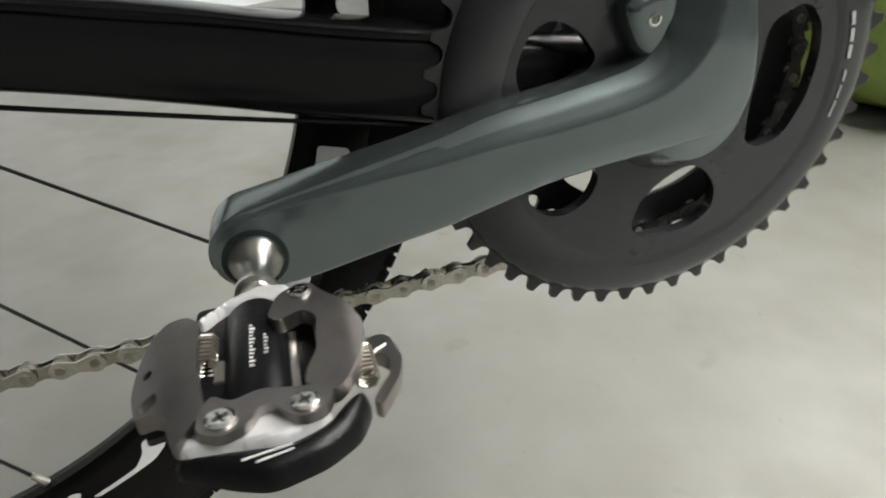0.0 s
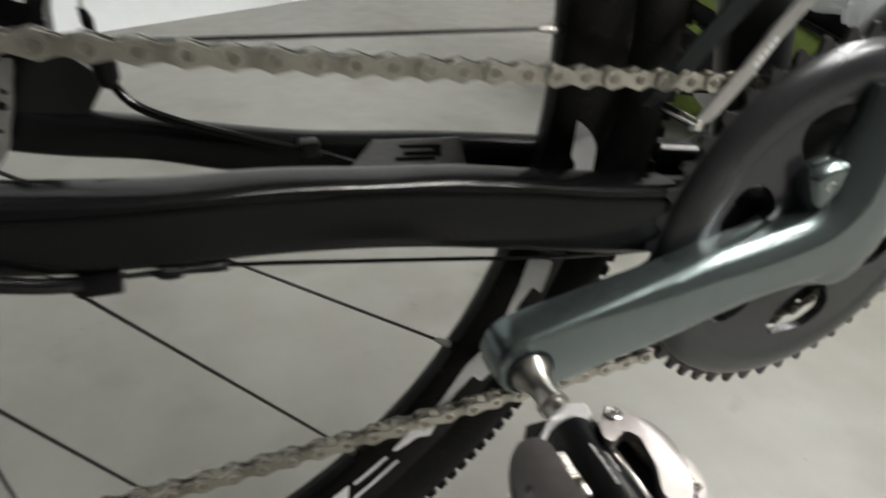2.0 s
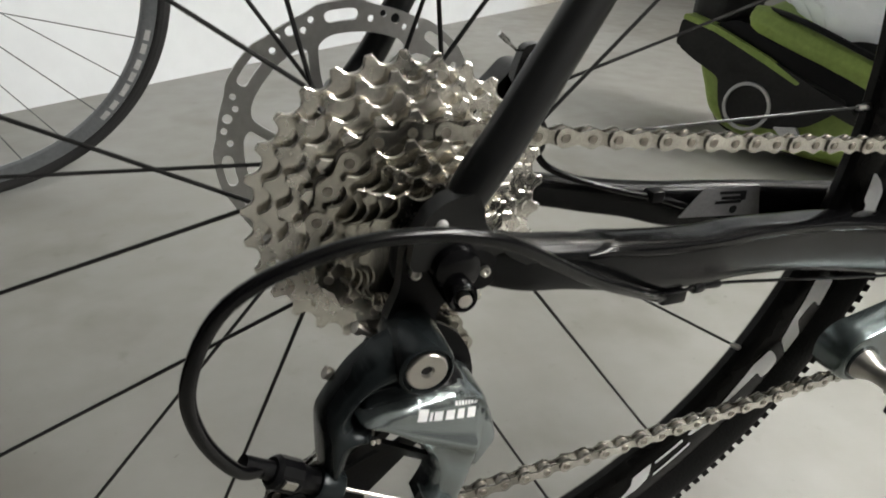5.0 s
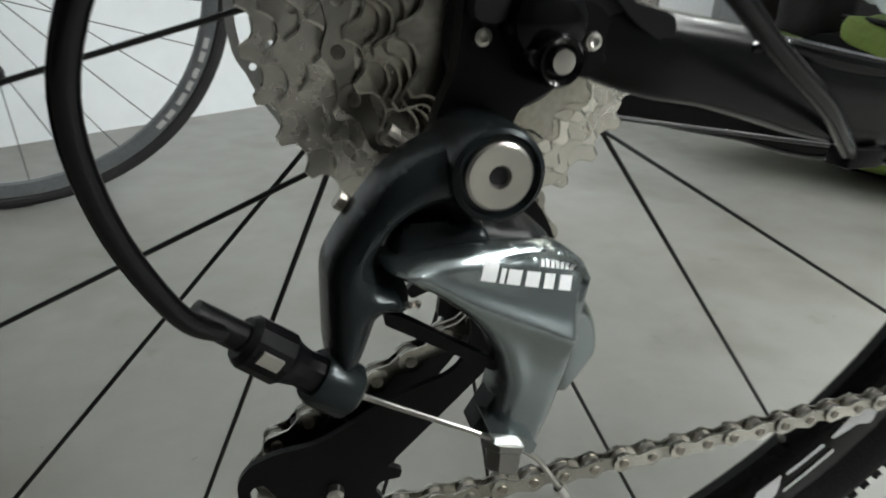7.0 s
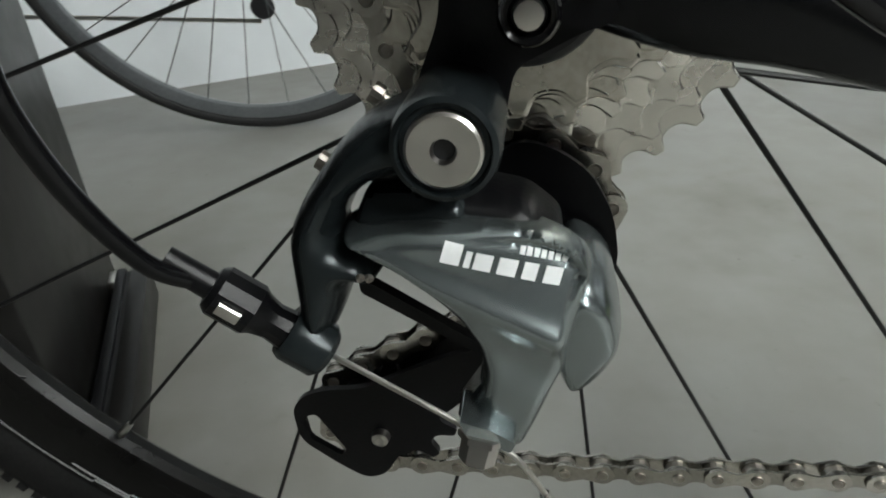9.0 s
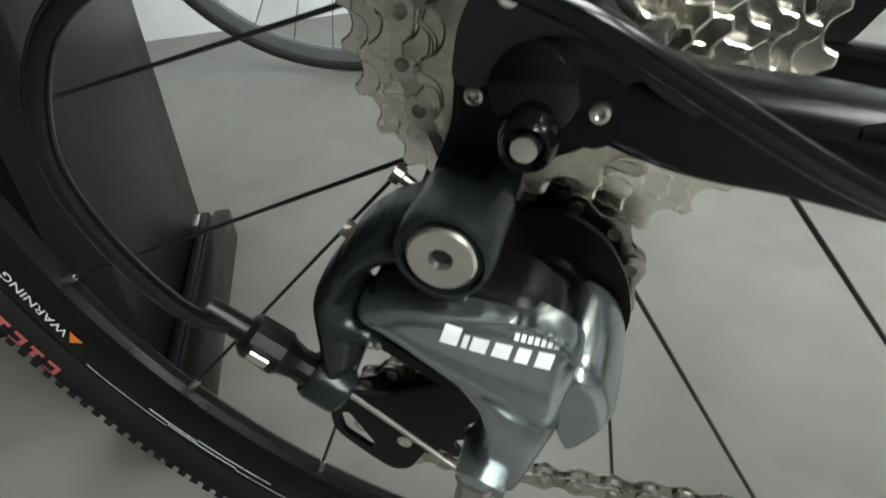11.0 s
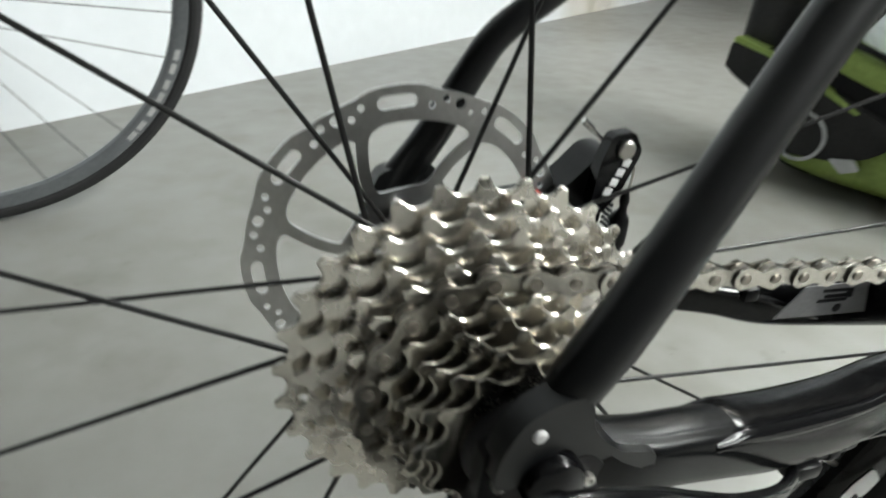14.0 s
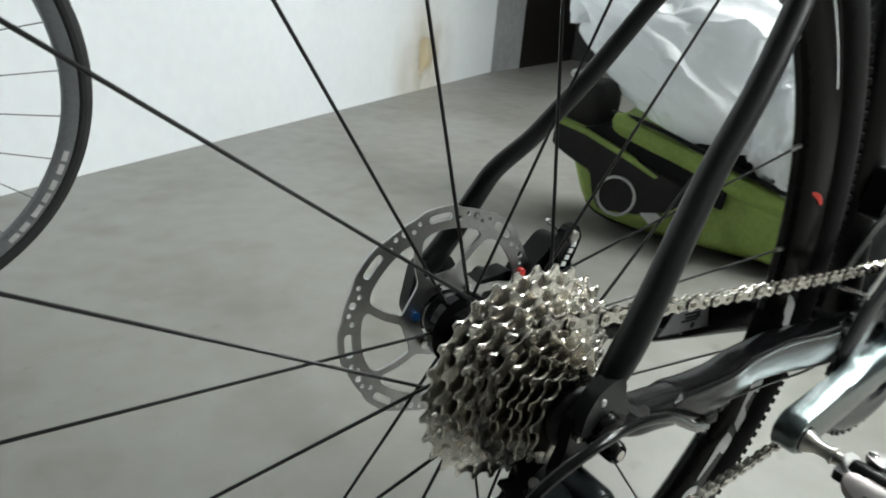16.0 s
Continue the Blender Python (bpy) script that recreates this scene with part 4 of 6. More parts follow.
LINK = rounded([(-0.0367, 0.3023), (-0.0341, 0.3042), (-0.0291, 0.3053), (-0.0237, 0.3058), (-0.0182, 0.3058), (-0.0116, 0.3052), (-0.0016, 0.3040), (0.0041, 0.3025), (0.0089, 0.3002), (0.0129, 0.2971), (0.0144, 0.2941), (0.0133, 0.2908), (0.0120, 0.2840), (0.0105, 0.2772),
                (0.0103, 0.2718), (0.0077, 0.2652), (0.0048, 0.2566), (0.0020, 0.2494), (-0.0006, 0.2483), (-0.0075, 0.2523), (-0.0121, 0.2562), (-0.0093, 0.2623), (-0.0078, 0.2700), (-0.0093, 0.2768), (-0.0131, 0.2833), (-0.0191, 0.2896), (-0.0250, 0.2945), (-0.0294, 0.2972), (-0.0338, 0.2995)], 0.0016, 3)


def link_ridge(x, z):
    """A fold runs along the link: above it the face leans back to the top edge, below it the tail stays upright."""
    d = z - (0.2999 - 0.505 * (x + 0.0303))
    lean = 0.12 + 0.30 * min(1.0, max(0.0, (x + 0.020) / 0.028))
    up = lean * (math.sqrt(max(0.0, d) ** 2 + 0.0012 ** 2) - 0.0012) if d > 0 else 0.0
    hollow = 0.0016 * math.exp(-((d + 0.010) / 0.006) ** 2) * min(1.0, max(0.0, (x + 0.010) / 0.008))
    return up + hollow - 0.0012 * math.exp(-(d / 0.0030) ** 2)


link_bm = pillow(B(), LINK, -0.0830, -0.0972, 0.0042, 0.0009, shape=link_ridge)
link_tree = BVHTree.FromBMesh(link_bm)
part("upper_link", link_bm, MECH, mech, "polished grey metal link", smooth=45)
part("link_lug", pillow(B(), rounded([(-0.0347, 0.3030), (-0.0310, 0.3105), (-0.0240, 0.3112), (-0.0120, 0.3085), (-0.0100, 0.3045), (-0.0292, 0.3030)], 0.0020), -0.0820, -0.0925, 0.0030, 0.0010, shape=lambda x, z: 0.55 * max(0.0, z - 0.3035)), MECH_DARK, mech, smooth=45)
part("inner_link", pillow(B(), rounded([(-0.0355, 0.3000), (-0.0309, 0.3112), (-0.0223, 0.3121), (-0.0097, 0.3084), (0.0009, 0.3064), (0.0085, 0.3000), (0.0090, 0.2900), (-0.0236, 0.2980)], 0.003), -0.0720, -0.0880, 0.0040, 0.0014), PLASTIC, mech, smooth=45)
part("lower_bar", plate(B(), rounded([(-0.0350, 0.2885), (-0.0318, 0.2878), (-0.0072, 0.2717), (-0.0078, 0.2690), (-0.0348, 0.2856)], 0.0008), -0.0880, -0.0850, chamfer=0.0006), PLASTIC, mech)
part("cable_tab", plate(B(), rounded([(-0.0087, 0.2643), (-0.0068, 0.2659), (-0.0072, 0.2586), (-0.0103, 0.2510), (-0.0144, 0.2546)], 0.0012), -0.0915, -0.0840, chamfer=0.0008), MECH_DARK, mech)
KNUCKLE = [(0.0120, 0.2880), (0.0160, 0.2864), (0.0200, 0.2828), (0.0225, 0.2782), (0.0240, 0.2720), (0.0240, 0.2647), (0.0217, 0.2589), (0.0177, 0.2552), (0.0136, 0.2534), (0.0095, 0.2560), (0.0060, 0.2650), (0.0050, 0.2800)]


def knuckle_facet(x, z):
    """The lower corner of the spring housing is cut back by a facet."""
    return 0.55 * max(0.0, 0.2625 + 1.26 * (x - 0.0148) - z) + 0.12 * max(0.0, x - 0.014)


part("lower_knuckle", pillow(B(), rounded(KNUCKLE, 0.002, 3), -0.0540, -0.0870, 0.0045, 0.0010, shape=knuckle_facet), MECH, mech, "grey spring housing", smooth=40)
part("cage", plate(B(), rounded([(0.0252, 0.2743), (0.0228, 0.2876), (0.0163, 0.2993), (0.0067, 0.3057), (-0.0020, 0.3075), (-0.0107, 0.3010), (-0.0095, 0.2880), (-0.0030, 0.2700), (-0.0015, 0.2530), (-0.0070, 0.2440), (-0.0220, 0.2390), (-0.0360, 0.2318), (-0.0505, 0.2240), (-0.0640, 0.2225),
                                        (-0.0718, 0.2190), (-0.0757, 0.2132), (-0.0752, 0.1994), (-0.0614, 0.1878), (-0.0532, 0.1827), (-0.0463, 0.1853), (-0.0360, 0.2033), (-0.0156, 0.2238), (0.0080, 0.2480), (0.0225, 0.2620)], 0.005), -0.0515, -0.0493,
                           [rounded([(-0.0722, 0.2100), (-0.0680, 0.2120), (-0.0640, 0.2050), (-0.0590, 0.1960), (-0.0612, 0.1930), (-0.0715, 0.2005)], 0.002)], chamfer=0.0007), PLASTIC, mech, "black pulley cage")
part("inner_cage", plate(B(), rounded([(0.0200, 0.2830), (0.0030, 0.2990), (-0.0070, 0.2900), (-0.0020, 0.2600), (-0.0120, 0.2430), (-0.0640, 0.2180), (-0.0690, 0.2040), (-0.0550, 0.1880), (-0.0320, 0.2000), (0.0120, 0.2560)], 0.005), -0.0338, -0.0320, chamfer=0.0005), PLASTIC, mech)
for px, pz in (UPPER, LOWER):
    bm = plate(B(), gear_outline(11, P_R - 0.0040, P_R + 0.0022), -0.0420, -0.0392, [circle(0, 0, 0.004, 16)])
    turn(bm, Matrix.Translation((px, 0, pz)))
    part("jockey_wheel", bm, PLASTIC, mech, "black toothed jockey wheel")
    part("pulley_bolt", lathe(B(), [(-0.0535, 0), (-0.0545, 0.0016), (-0.0540, 0.0028), (-0.0510, 0.0032), (-0.0320, 0.0032), (-0.0320, 0)], (px, 0, pz), 16), BRUSHED, mech)
part("pulley_cap", lathe(B(), [(-0.0490, 0.0120), (-0.0535, 0.0105), (-0.0540, 0.0080), (-0.0530, 0.0060), (-0.0530, 0)], (0.0010, 0, 0.2815), 32), GLOSS, mech)
for x, y, z, r in ((-0.0412, -0.0780, 0.3114, 0.0022), (-0.0292, -0.0735, 0.3246, 0.0024)):
    d = Vector((-0.8, 0, 0.6))
    part("adjusting_screw", sweep(B(), [(x + 0.006, y, z - 0.0045, r * 0.6), (x, y, z, r * 0.6), (x - 0.0002, y, z + 0.0002, r), (x - 0.0022, y, z + 0.0016, r)], 12, 2), PIN, mech)
for dx in (-0.0314, -0.0296):
    part("limit_screw", lathe(B(), [(-0.0975, 0), (-0.0985, 0.0006), (-0.0975, 0.0010)], (dx, 0, 0.2955), 8), PIN, mech)
# cable adjuster, cable and clamp
AX0, AX1 = Vector((-0.0688, -0.0955, 0.2940)), Vector((-0.0432, -0.0915, 0.2712))
axd = (AX1 - AX0).normalized()


def along(prof, n=24):
    q = axd.to_track_quat("Z", "Y").to_matrix().to_4x4()
    return lathe(B(), prof, AX0, n, "z", q)


part("ferrule", along([(-0.006, 0.0), (-0.006, 0.0030), (0.006, 0.0032), (0.0065, 0.0)]), PLASTIC, mech)
barrel = along([(0.0050, 0.0), (0.0050, 0.0046), (0.0065, 0.0058), (0.0150, 0.0060), (0.0165, 0.0050), (0.0200, 0.0042), (0.0235, 0.0046), (0.0245, 0.0)], 12)
part("barrel_adjuster", barrel, PLASTIC, mech, "ribbed black barrel adjuster")
part("barrel_window", sweep(B(), [(*(AX0 + axd * 0.0085 + Vector((0.0008, -0.0061, 0.0008))), 0.0016, 0.0006), (*(AX0 + axd * 0.0135 + Vector((0.0008, -0.0061, 0.0008))), 0.0016, 0.0006)], 8, 2, power=4, up=(0, 1, 0)), BRUSHED, mech)
part("cable_stop", along([(0.0235, 0.0), (0.0235, 0.0058), (0.0250, 0.0066), (0.0330, 0.0066), (0.0345, 0.0052), (0.0345, 0.0)], 28), MECH_DARK, mech)
part("inner_cable", sweep(B(), [(-0.0433, -0.0915, 0.2712, 0.0007), (-0.0280, -0.0945, 0.2645, 0.0007), (-0.0128, -0.0980, 0.2582, 0.0007), (-0.0015, -0.1000, 0.2520, 0.0007), (0.0035, -0.1005, 0.2455, 0.0007), (0.0072, -0.1010, 0.2395, 0.0007)], 8, 4), BRUSHED, mech)
part("cable_tip", sweep(B(), [(0.0062, -0.1010, 0.2410, 0.0013), (0.0130, -0.1010, 0.2310, 0.0012)], 10, 2), STEEL, mech)
part("clamp_plate", plate(B(), rounded([(-0.0128, 0.2612), (-0.0112, 0.2572), (-0.0016, 0.2526), (-0.0003, 0.2556), (-0.0060, 0.2592)], 0.0008), -0.1005, -0.0900, chamfer=0.0006), MECH, mech, "grey clamp washer")
tilt = Matrix.Rotation(radians(-26), 4, "X") @ Matrix.Rotation(radians(12), 4, "Y")
part("clamp_bolt", lathe(B(), [(-0.0060, 0), (-0.0062, 0.0030), (-0.0056, 0.0042), (-0.0012, 0.0044), (-0.0008, 0.0054), (0.0006, 0.0054), (0.0008, 0)], (-0.0080, -0.0985, 0.2550), 6, "z", tilt), BRUSHED, mech, "bright hex clamp bolt")
# white name bars laid on the link


def laid_bar(corners, tree, n=5, lift=0.00025):
    """A thin four-cornered mark that follows the face below it."""
    bm = B()
    a, b, c, d = (Vector((x, 0, z)) for x, z in corners)
    rows = []
    for i in range(n + 1):
        u = i / n
        row = []
        for k in range(n + 1):
            p = a.lerp(b, k / n).lerp(d.lerp(c, k / n), u)
            hit = tree.ray_cast(Vector((p.x, -0.2, p.z)), Vector((0, 1, 0)))[0]
            row.append(bm.verts.new((p.x, (hit.y if hit else -0.103) - lift, p.z)))
        rows.append(row)
    for u, v in zip(rows, rows[1:]):
        for k in range(n):
            bm.faces.new((u[k], u[k + 1], v[k + 1], v[k]))
    return bm


for k in range(6):
    w = (0.0036, 0.0012, 0.0034, 0.0036, 0.0028, 0.0034)[k]
    x, z = -0.0156 + (0.0, 0.0044, 0.0062, 0.0108, 0.0156, 0.0198)[k], 0.2990 - 0.29 * (0.0, 0.0044, 0.0062, 0.0108, 0.0156, 0.0198)[k]
    h = 0.0040 if k == 0 else 0.0031
    part("name_bar", laid_bar([(x + 0.3 * h, z + h), (x + w + 0.3 * h, z + h - 0.29 * w), (x + w, z - 0.29 * w), (x, z)], link_tree), DECAL, mech)
for k in range(7):
    x, z = -0.0003 + 0.00138 * k, 0.3007 - 0.00043 * k
    part("name_bar", laid_bar([(x + 0.0003, z), (x + 0.0013, z - 0.0003), (x + 0.0010, z - 0.0018), (x, z - 0.0015)], link_tree, 2), DECAL, mech)

# cable housing from the stay to the derailleur
part("cable_housing", sweep(B(), [(-0.0668, -0.0955, 0.2921, 0.0022), (-0.0747, -0.1012, 0.3004, 0.0022), (-0.0824, -0.1071, 0.3225, 0.0022), (-0.0825, -0.1110, 0.3452, 0.0022), (-0.0703, -0.1114, 0.3672, 0.0022), (-0.0449, -0.1123, 0.3787, 0.0022), (-0.0185, -0.1095, 0.3784, 0.0022),
                                  (0.0056, -0.1073, 0.3717, 0.0022), (0.0259, -0.1028, 0.3590, 0.0022), (0.0478, -0.0969, 0.3448, 0.0022), (0.0715, -0.0889, 0.3316, 0.0022), (0.0900, -0.0792, 0.3202, 0.0022), (0.1000, -0.0725, 0.3146, 0.0024)], 14, 6, up=None), GLOSS, bike, "gloss black gear cable housing")
part("cable_guide", box(B(), 0.0985, 0.1110, -0.0745, -0.0660, 0.3105, 0.3165, 0.0012), PLASTIC, bike)
part("adjuster", sweep(B(), [(0.1110, -0.0700, 0.3137, 0.0008), (0.1190, -0.0680, 0.3122, 0.0010), (0.1200, -0.0678, 0.3120, 0.0022), (0.1255, -0.0664, 0.3110, 0.0024), (0.1275, -0.0659, 0.3107, 0.0014), (0.1380, -0.0632, 0.3088, 0.0020), (0.1395, -0.0628, 0.3085, 0.0010)], 12, 3), PLASTIC, bike)
part("gear_cable", sweep(B(), [(0.1060, -0.0710, 0.3145, 0.0008), (0.1395, -0.0628, 0.3085, 0.0008), (0.2000, -0.0530, 0.2946, 0.0009), (0.3000, -0.0415, 0.2745, 0.0009), (0.4000, -0.0150, 0.2530, 0.0009)], 8, 4), GLOSS, bike)

# grey badge on the far chainstay: a slanted plate with a dark figure
bm = plate(B(), [(0.2112, 0.3078), (0.2549, 0.3060), (0.2615, 0.2850), (0.1960, 0.2900)], 0.0312, 0.0320)
part("badge", bm, GREY_DECAL, nds_stay)
bm = plate(B(), [(0.2235, 0.3048), (0.2450, 0.3036), (0.2458, 0.2972), (0.2225, 0.2985), (0.2220, 0.2965), (0.2425, 0.2953), (0.2430, 0.2978), (0.2260, 0.2992), (0.2268, 0.3012), (0.2410, 0.3004), (0.2408, 0.3018), (0.2243, 0.3030)], 0.0308, 0.0313)
part("badge_mark", bm, PLASTIC, nds_stay)
part("badge_mark", plate(B(), circle(0.2380, 0.2912, 0.0028, 12), 0.0308, 0.0313), PLASTIC, nds_stay)
part("brake_housing", sweep(B(), [(0.1000, 0.0550, 0.3420, 0.0020), (0.1090, 0.0540, 0.3250, 0.0022), (0.1300, 0.0500, 0.3150, 0.0022), (0.1620, 0.0440, 0.3060, 0.0022), (0.1900, 0.0400, 0.2990, 0.0022), (0.2300, 0.0340, 0.2850, 0.0022)], 12, 5), GLOSS, bike)
part("cable_tie", box(B(), 0.178, 0.187, 0.0370, 0.0460, 0.2990, 0.3065, 0.001), PLASTIC, bike)

# brake caliper
caliper = part("brake_caliper", plate(B(), rounded([(0.0540, 0.3560), (0.0590, 0.3660), (0.0700, 0.3745), (0.0800, 0.3850), (0.0900, 0.3850), (0.0920, 0.3760), (0.0860, 0.3640), (0.0850, 0.3500), (0.0720, 0.3470), (0.0600, 0.3500)], 0.004), 0.0440, 0.0640, chamfer=0.003), PLASTIC, bike, "black cable-pull disc brake caliper")
part("neck", plate(B(), rounded([(0.0200, 0.3520), (0.0260, 0.3590), (0.0560, 0.3630), (0.0600, 0.3530)], 0.003), 0.0560, 0.0700, chamfer=0.002), PLASTIC, caliper)
part("arm", plate(B(), rounded([(0.0760, 0.3840), (0.0800, 0.3960), (0.0900, 0.3970), (0.0950, 0.3880), (0.0880, 0.3700), (0.0800, 0.3600), (0.0740, 0.3640)], 0.003), 0.0360, 0.0425, chamfer=0.0012), GLOSS, caliper)
part("pivot", lathe(B(), [(0.0345, 0), (0.0340, 0.0030), (0.0345, 0.0040), (0.0370, 0.0042)], (0.0865, 0, 0.3895), 20), BRUSHED, caliper)
for i in range(5):
    part("rib", box(B(), 0.0860, 0.0872, 0.0380, 0.0440, 0.3520 + 0.0026 * i, 0.3532 + 0.0026 * i), MECH_DARK, caliper)
for i in range(4):
    x, z = 0.0790 + 0.0022 * i, 0.3700 + 0.0042 * i
    part("name_bar", plate(B(), [(x, z), (x + 0.0035, z - 0.0008), (x + 0.0046, z + 0.0022), (x + 0.0011, z + 0.0030)], 0.0353, 0.0360), DECAL, caliper)
part("adjuster_knob", lathe(B(), [(0.0425, 0), (0.0425, 0.0026), (0.0440, 0.0030), (0.0460, 0.0030)], (0.0530, 0, 0.3665), 14), RED, caliper)
part("cable_end", sweep(B(), [(0.0810, 0.0430, 0.3905, 0.0008), (0.0745, 0.0435, 0.3960, 0.0008), (0.0740, 0.0435, 0.3965, 0.0014), (0.0690, 0.0435, 0.4005, 0.0014)], 10, 2), STEEL, caliper)
part("brake_cable", sweep(B(), [(0.0920, 0.0400, 0.3900, 0.0007), (0.0985, 0.0440, 0.3750, 0.0007), (0.1000, 0.0480, 0.3600, 0.0007)], 8, 3), BRUSHED, caliper)
part("cable_boot", sweep(B(), [(0.0990, 0.0470, 0.3650, 0.0014), (0.1000, 0.0485, 0.3600, 0.0024), (0.1005, 0.0490, 0.3560, 0.0018), (0.1010, 0.0505, 0.3520, 0.0030), (0.1015, 0.0520, 0.3480, 0.0050), (0.1025, 0.0530, 0.3360, 0.0048), (0.1035, 0.0535, 0.3330, 0.0030)], 14, 3), PLASTIC, caliper)
part("mount", plate(B(), rounded([(0.0250, 0.3450), (0.0400, 0.3620), (0.0800, 0.3500), (0.1000, 0.3320), (0.0900, 0.3160), (0.0400, 0.3220)], 0.004), 0.0640, 0.0740, chamfer=0.002), SATIN, caliper)

# front derailleur
fd = part("front_derailleur", plate(B(), rounded([(0.3165, 0.3360), (0.3225, 0.3385), (0.3282, 0.3422), (0.3408, 0.3585), (0.3484, 0.3710), (0.3575, 0.3822), (0.3690, 0.3925), (0.3650, 0.3985), (0.3520, 0.3862), (0.3430, 0.3752), (0.3355, 0.3628), (0.3228, 0.3465), (0.3178, 0.3390)], 0.002), -0.0545, -0.0530, chamfer=0.0005), ROTOR, bike, "silver front derailleur cage")
part("inner_plate", plate(B(), rounded([(0.3060, 0.3400), (0.3160, 0.3400), (0.3300, 0.3560), (0.3540, 0.3830), (0.3700, 0.3920), (0.3660, 0.4010), (0.3440, 0.3880), (0.3180, 0.3570)], 0.003), -0.0345, -0.0332, chamfer=0.0004), MECH_DARK, fd)
part("tail_pin", lathe(B(), [(-0.0550, 0), (-0.0550, 0.0022), (-0.0325, 0.0022), (-0.0325, 0)], (0.3200, 0, 0.3388), 14), STEEL, fd)
part("body", plate(B(), rounded([(0.350, 0.392), (0.372, 0.384), (0.390, 0.400), (0.384, 0.430), (0.362, 0.428)], 0.004), -0.0330, -0.0160, chamfer=0.002), PLASTIC, fd)
for k in range(5):
    u = 0.0027 * k
    part("name_bar", plate(B(), [(0.3402 + u * 0.57, 0.3606 + u * 0.82), (0.3412 + u * 0.57, 0.3622 + u * 0.82), (0.3392 + u * 0.57, 0.3636 + u * 0.82), (0.3382 + u * 0.57, 0.3620 + u * 0.82)], -0.0549, -0.0544), DECAL, fd)

# decals on rim and tyre
DECALS = (((-3.4, .2881), (-4.4, .2954), (-5.7, .3009), (-7.5, .3019), (-8.9, .3030), (-9.0, .2932), (-7.4, .2926), (-6.9, .2894), (-5.4, .2890)),
          ((-17.5, .2872), (-17.2, .3005), (-20.9, .3031), (-20.3, .2962), (-22.2, .2944), (-23.5, .2942), (-25.0, .3036), (-28.0, .3040), (-26.6, .2925), (-23.3, .2898), (-20.9, .2890)),
          ((-28.3, .2900), (-28.6, .2960), (-29.2, .3022), (-30.8, .3032), (-32.2, .3008), (-31.7, .2942), (-38.0, .2905), (-37.6, .2886), (-31.1, .2872)),
          ((-38.3, .2950), (-39.2, .2885), (-40.4, .2862), (-43.9, .2872), (-43.7, .2892), (-41.0, .2925), (-40.2, .2990)),
          ((-44.8, .2868), (-49.6, .2860), (-49.8, .2878), (-44.9, .2888)), ((-44.4, .2938), (-50.9, .2936), (-51.1, .2956), (-44.6, .2958)),
          ((-50.0, .2850), (-53.4, .2848), (-54.1, .2893), (-55.9, .2932), (-61.2, .2923), (-60.8, .2946), (-56.5, .2956), (-53.9, .2962), (-52.0, .2940), (-51.1, .2903)),
          ((-62.4, .2850), (-61.6, .2875), (-64.0, .2960), (-66.0, .2985), (-67.0, .2930), (-65.0, .2860)), ((-68.0, .2870), (-75.0, .2866), (-75.2, .2890), (-68.2, .2894)))


def rim_shape(poly, lift=0.0008):
    """A decal with the outline given in degrees and radius, laid on the rim's flank."""
    bm = plate(B(), rounded([(d * 0.005, r) for d, r in poly], 0.0022, 3), 0, 1)
    bmesh.ops.delete(bm, geom=[f for f in bm.faces if any(v.co.y > 0.5 for v in f.verts)], context="FACES")
    bmesh.ops.delete(bm, geom=[v for v in bm.verts if not v.link_faces], context="VERTS")
    bmesh.ops.subdivide_edges(bm, edges=bm.edges, cuts=2)
    rs, ys = np.array([0.2842, 0.2885, 0.297, 0.308, 0.3135]), np.array([-0.005, -0.0085, -0.0105, -0.0113, -0.0108])
    for v in bm.verts:
        a, r = radians(v.co.x / 0.005), v.co.z + 0.0058
        v.co = AXLE + Vector((r * math.cos(a), float(np.interp(r, rs, ys)) - lift, r * math.sin(a)))
    return bm


for poly in DECALS:
    part("rim_decal", rim_shape(poly), DECAL, wheel, "white rim decal", smooth=60)
part("rim_decal", rim_shape(((13.6, .2845), (13.1, .2911), (12.0, .2964), (10.8, .2978), (10.9, .2945), (11.7, .2922), (12.7, .2868), (13.2, .2842))), RED, wheel, "red rim mark", smooth=60)
part("rim_line", rim_patch(B(), radians(28), radians(42), 0.3045, 0.3060), DECAL, wheel)


def lettering(text, height, place):
    """Flat letters mapped by place(x, y) with the text's own width first scaled by its height."""
    cu = bpy.data.curves.new("letters", "FONT")
    cu.body, cu.size = text, height
    ob = bpy.data.objects.new("letters", cu)
    scene.collection.objects.link(ob)
    me = bpy.data.meshes.new_from_object(ob.evaluated_get(bpy.context.evaluated_depsgraph_get()))
    bpy.data.objects.remove(ob)
    bm = B()
    bm.from_mesh(me)
    bpy.data.meshes.remove(me)
    for v in bm.verts:
        v.co = place(v.co.x, v.co.y)
    return bm


def rim_place(deg, base):
    rs = np.array([0.2842, 0.2885, 0.297, 0.308, 0.3135])
    ys = np.array([-0.005, -0.0085, -0.0105, -0.0113, -0.0108])

    def put(x, y):
        a, r = radians(deg) - x / 0.289, base + y
        return AXLE + Vector((r * math.cos(a), float(np.interp(r, rs, ys)) - 0.0006, r * math.sin(a)))
    return put


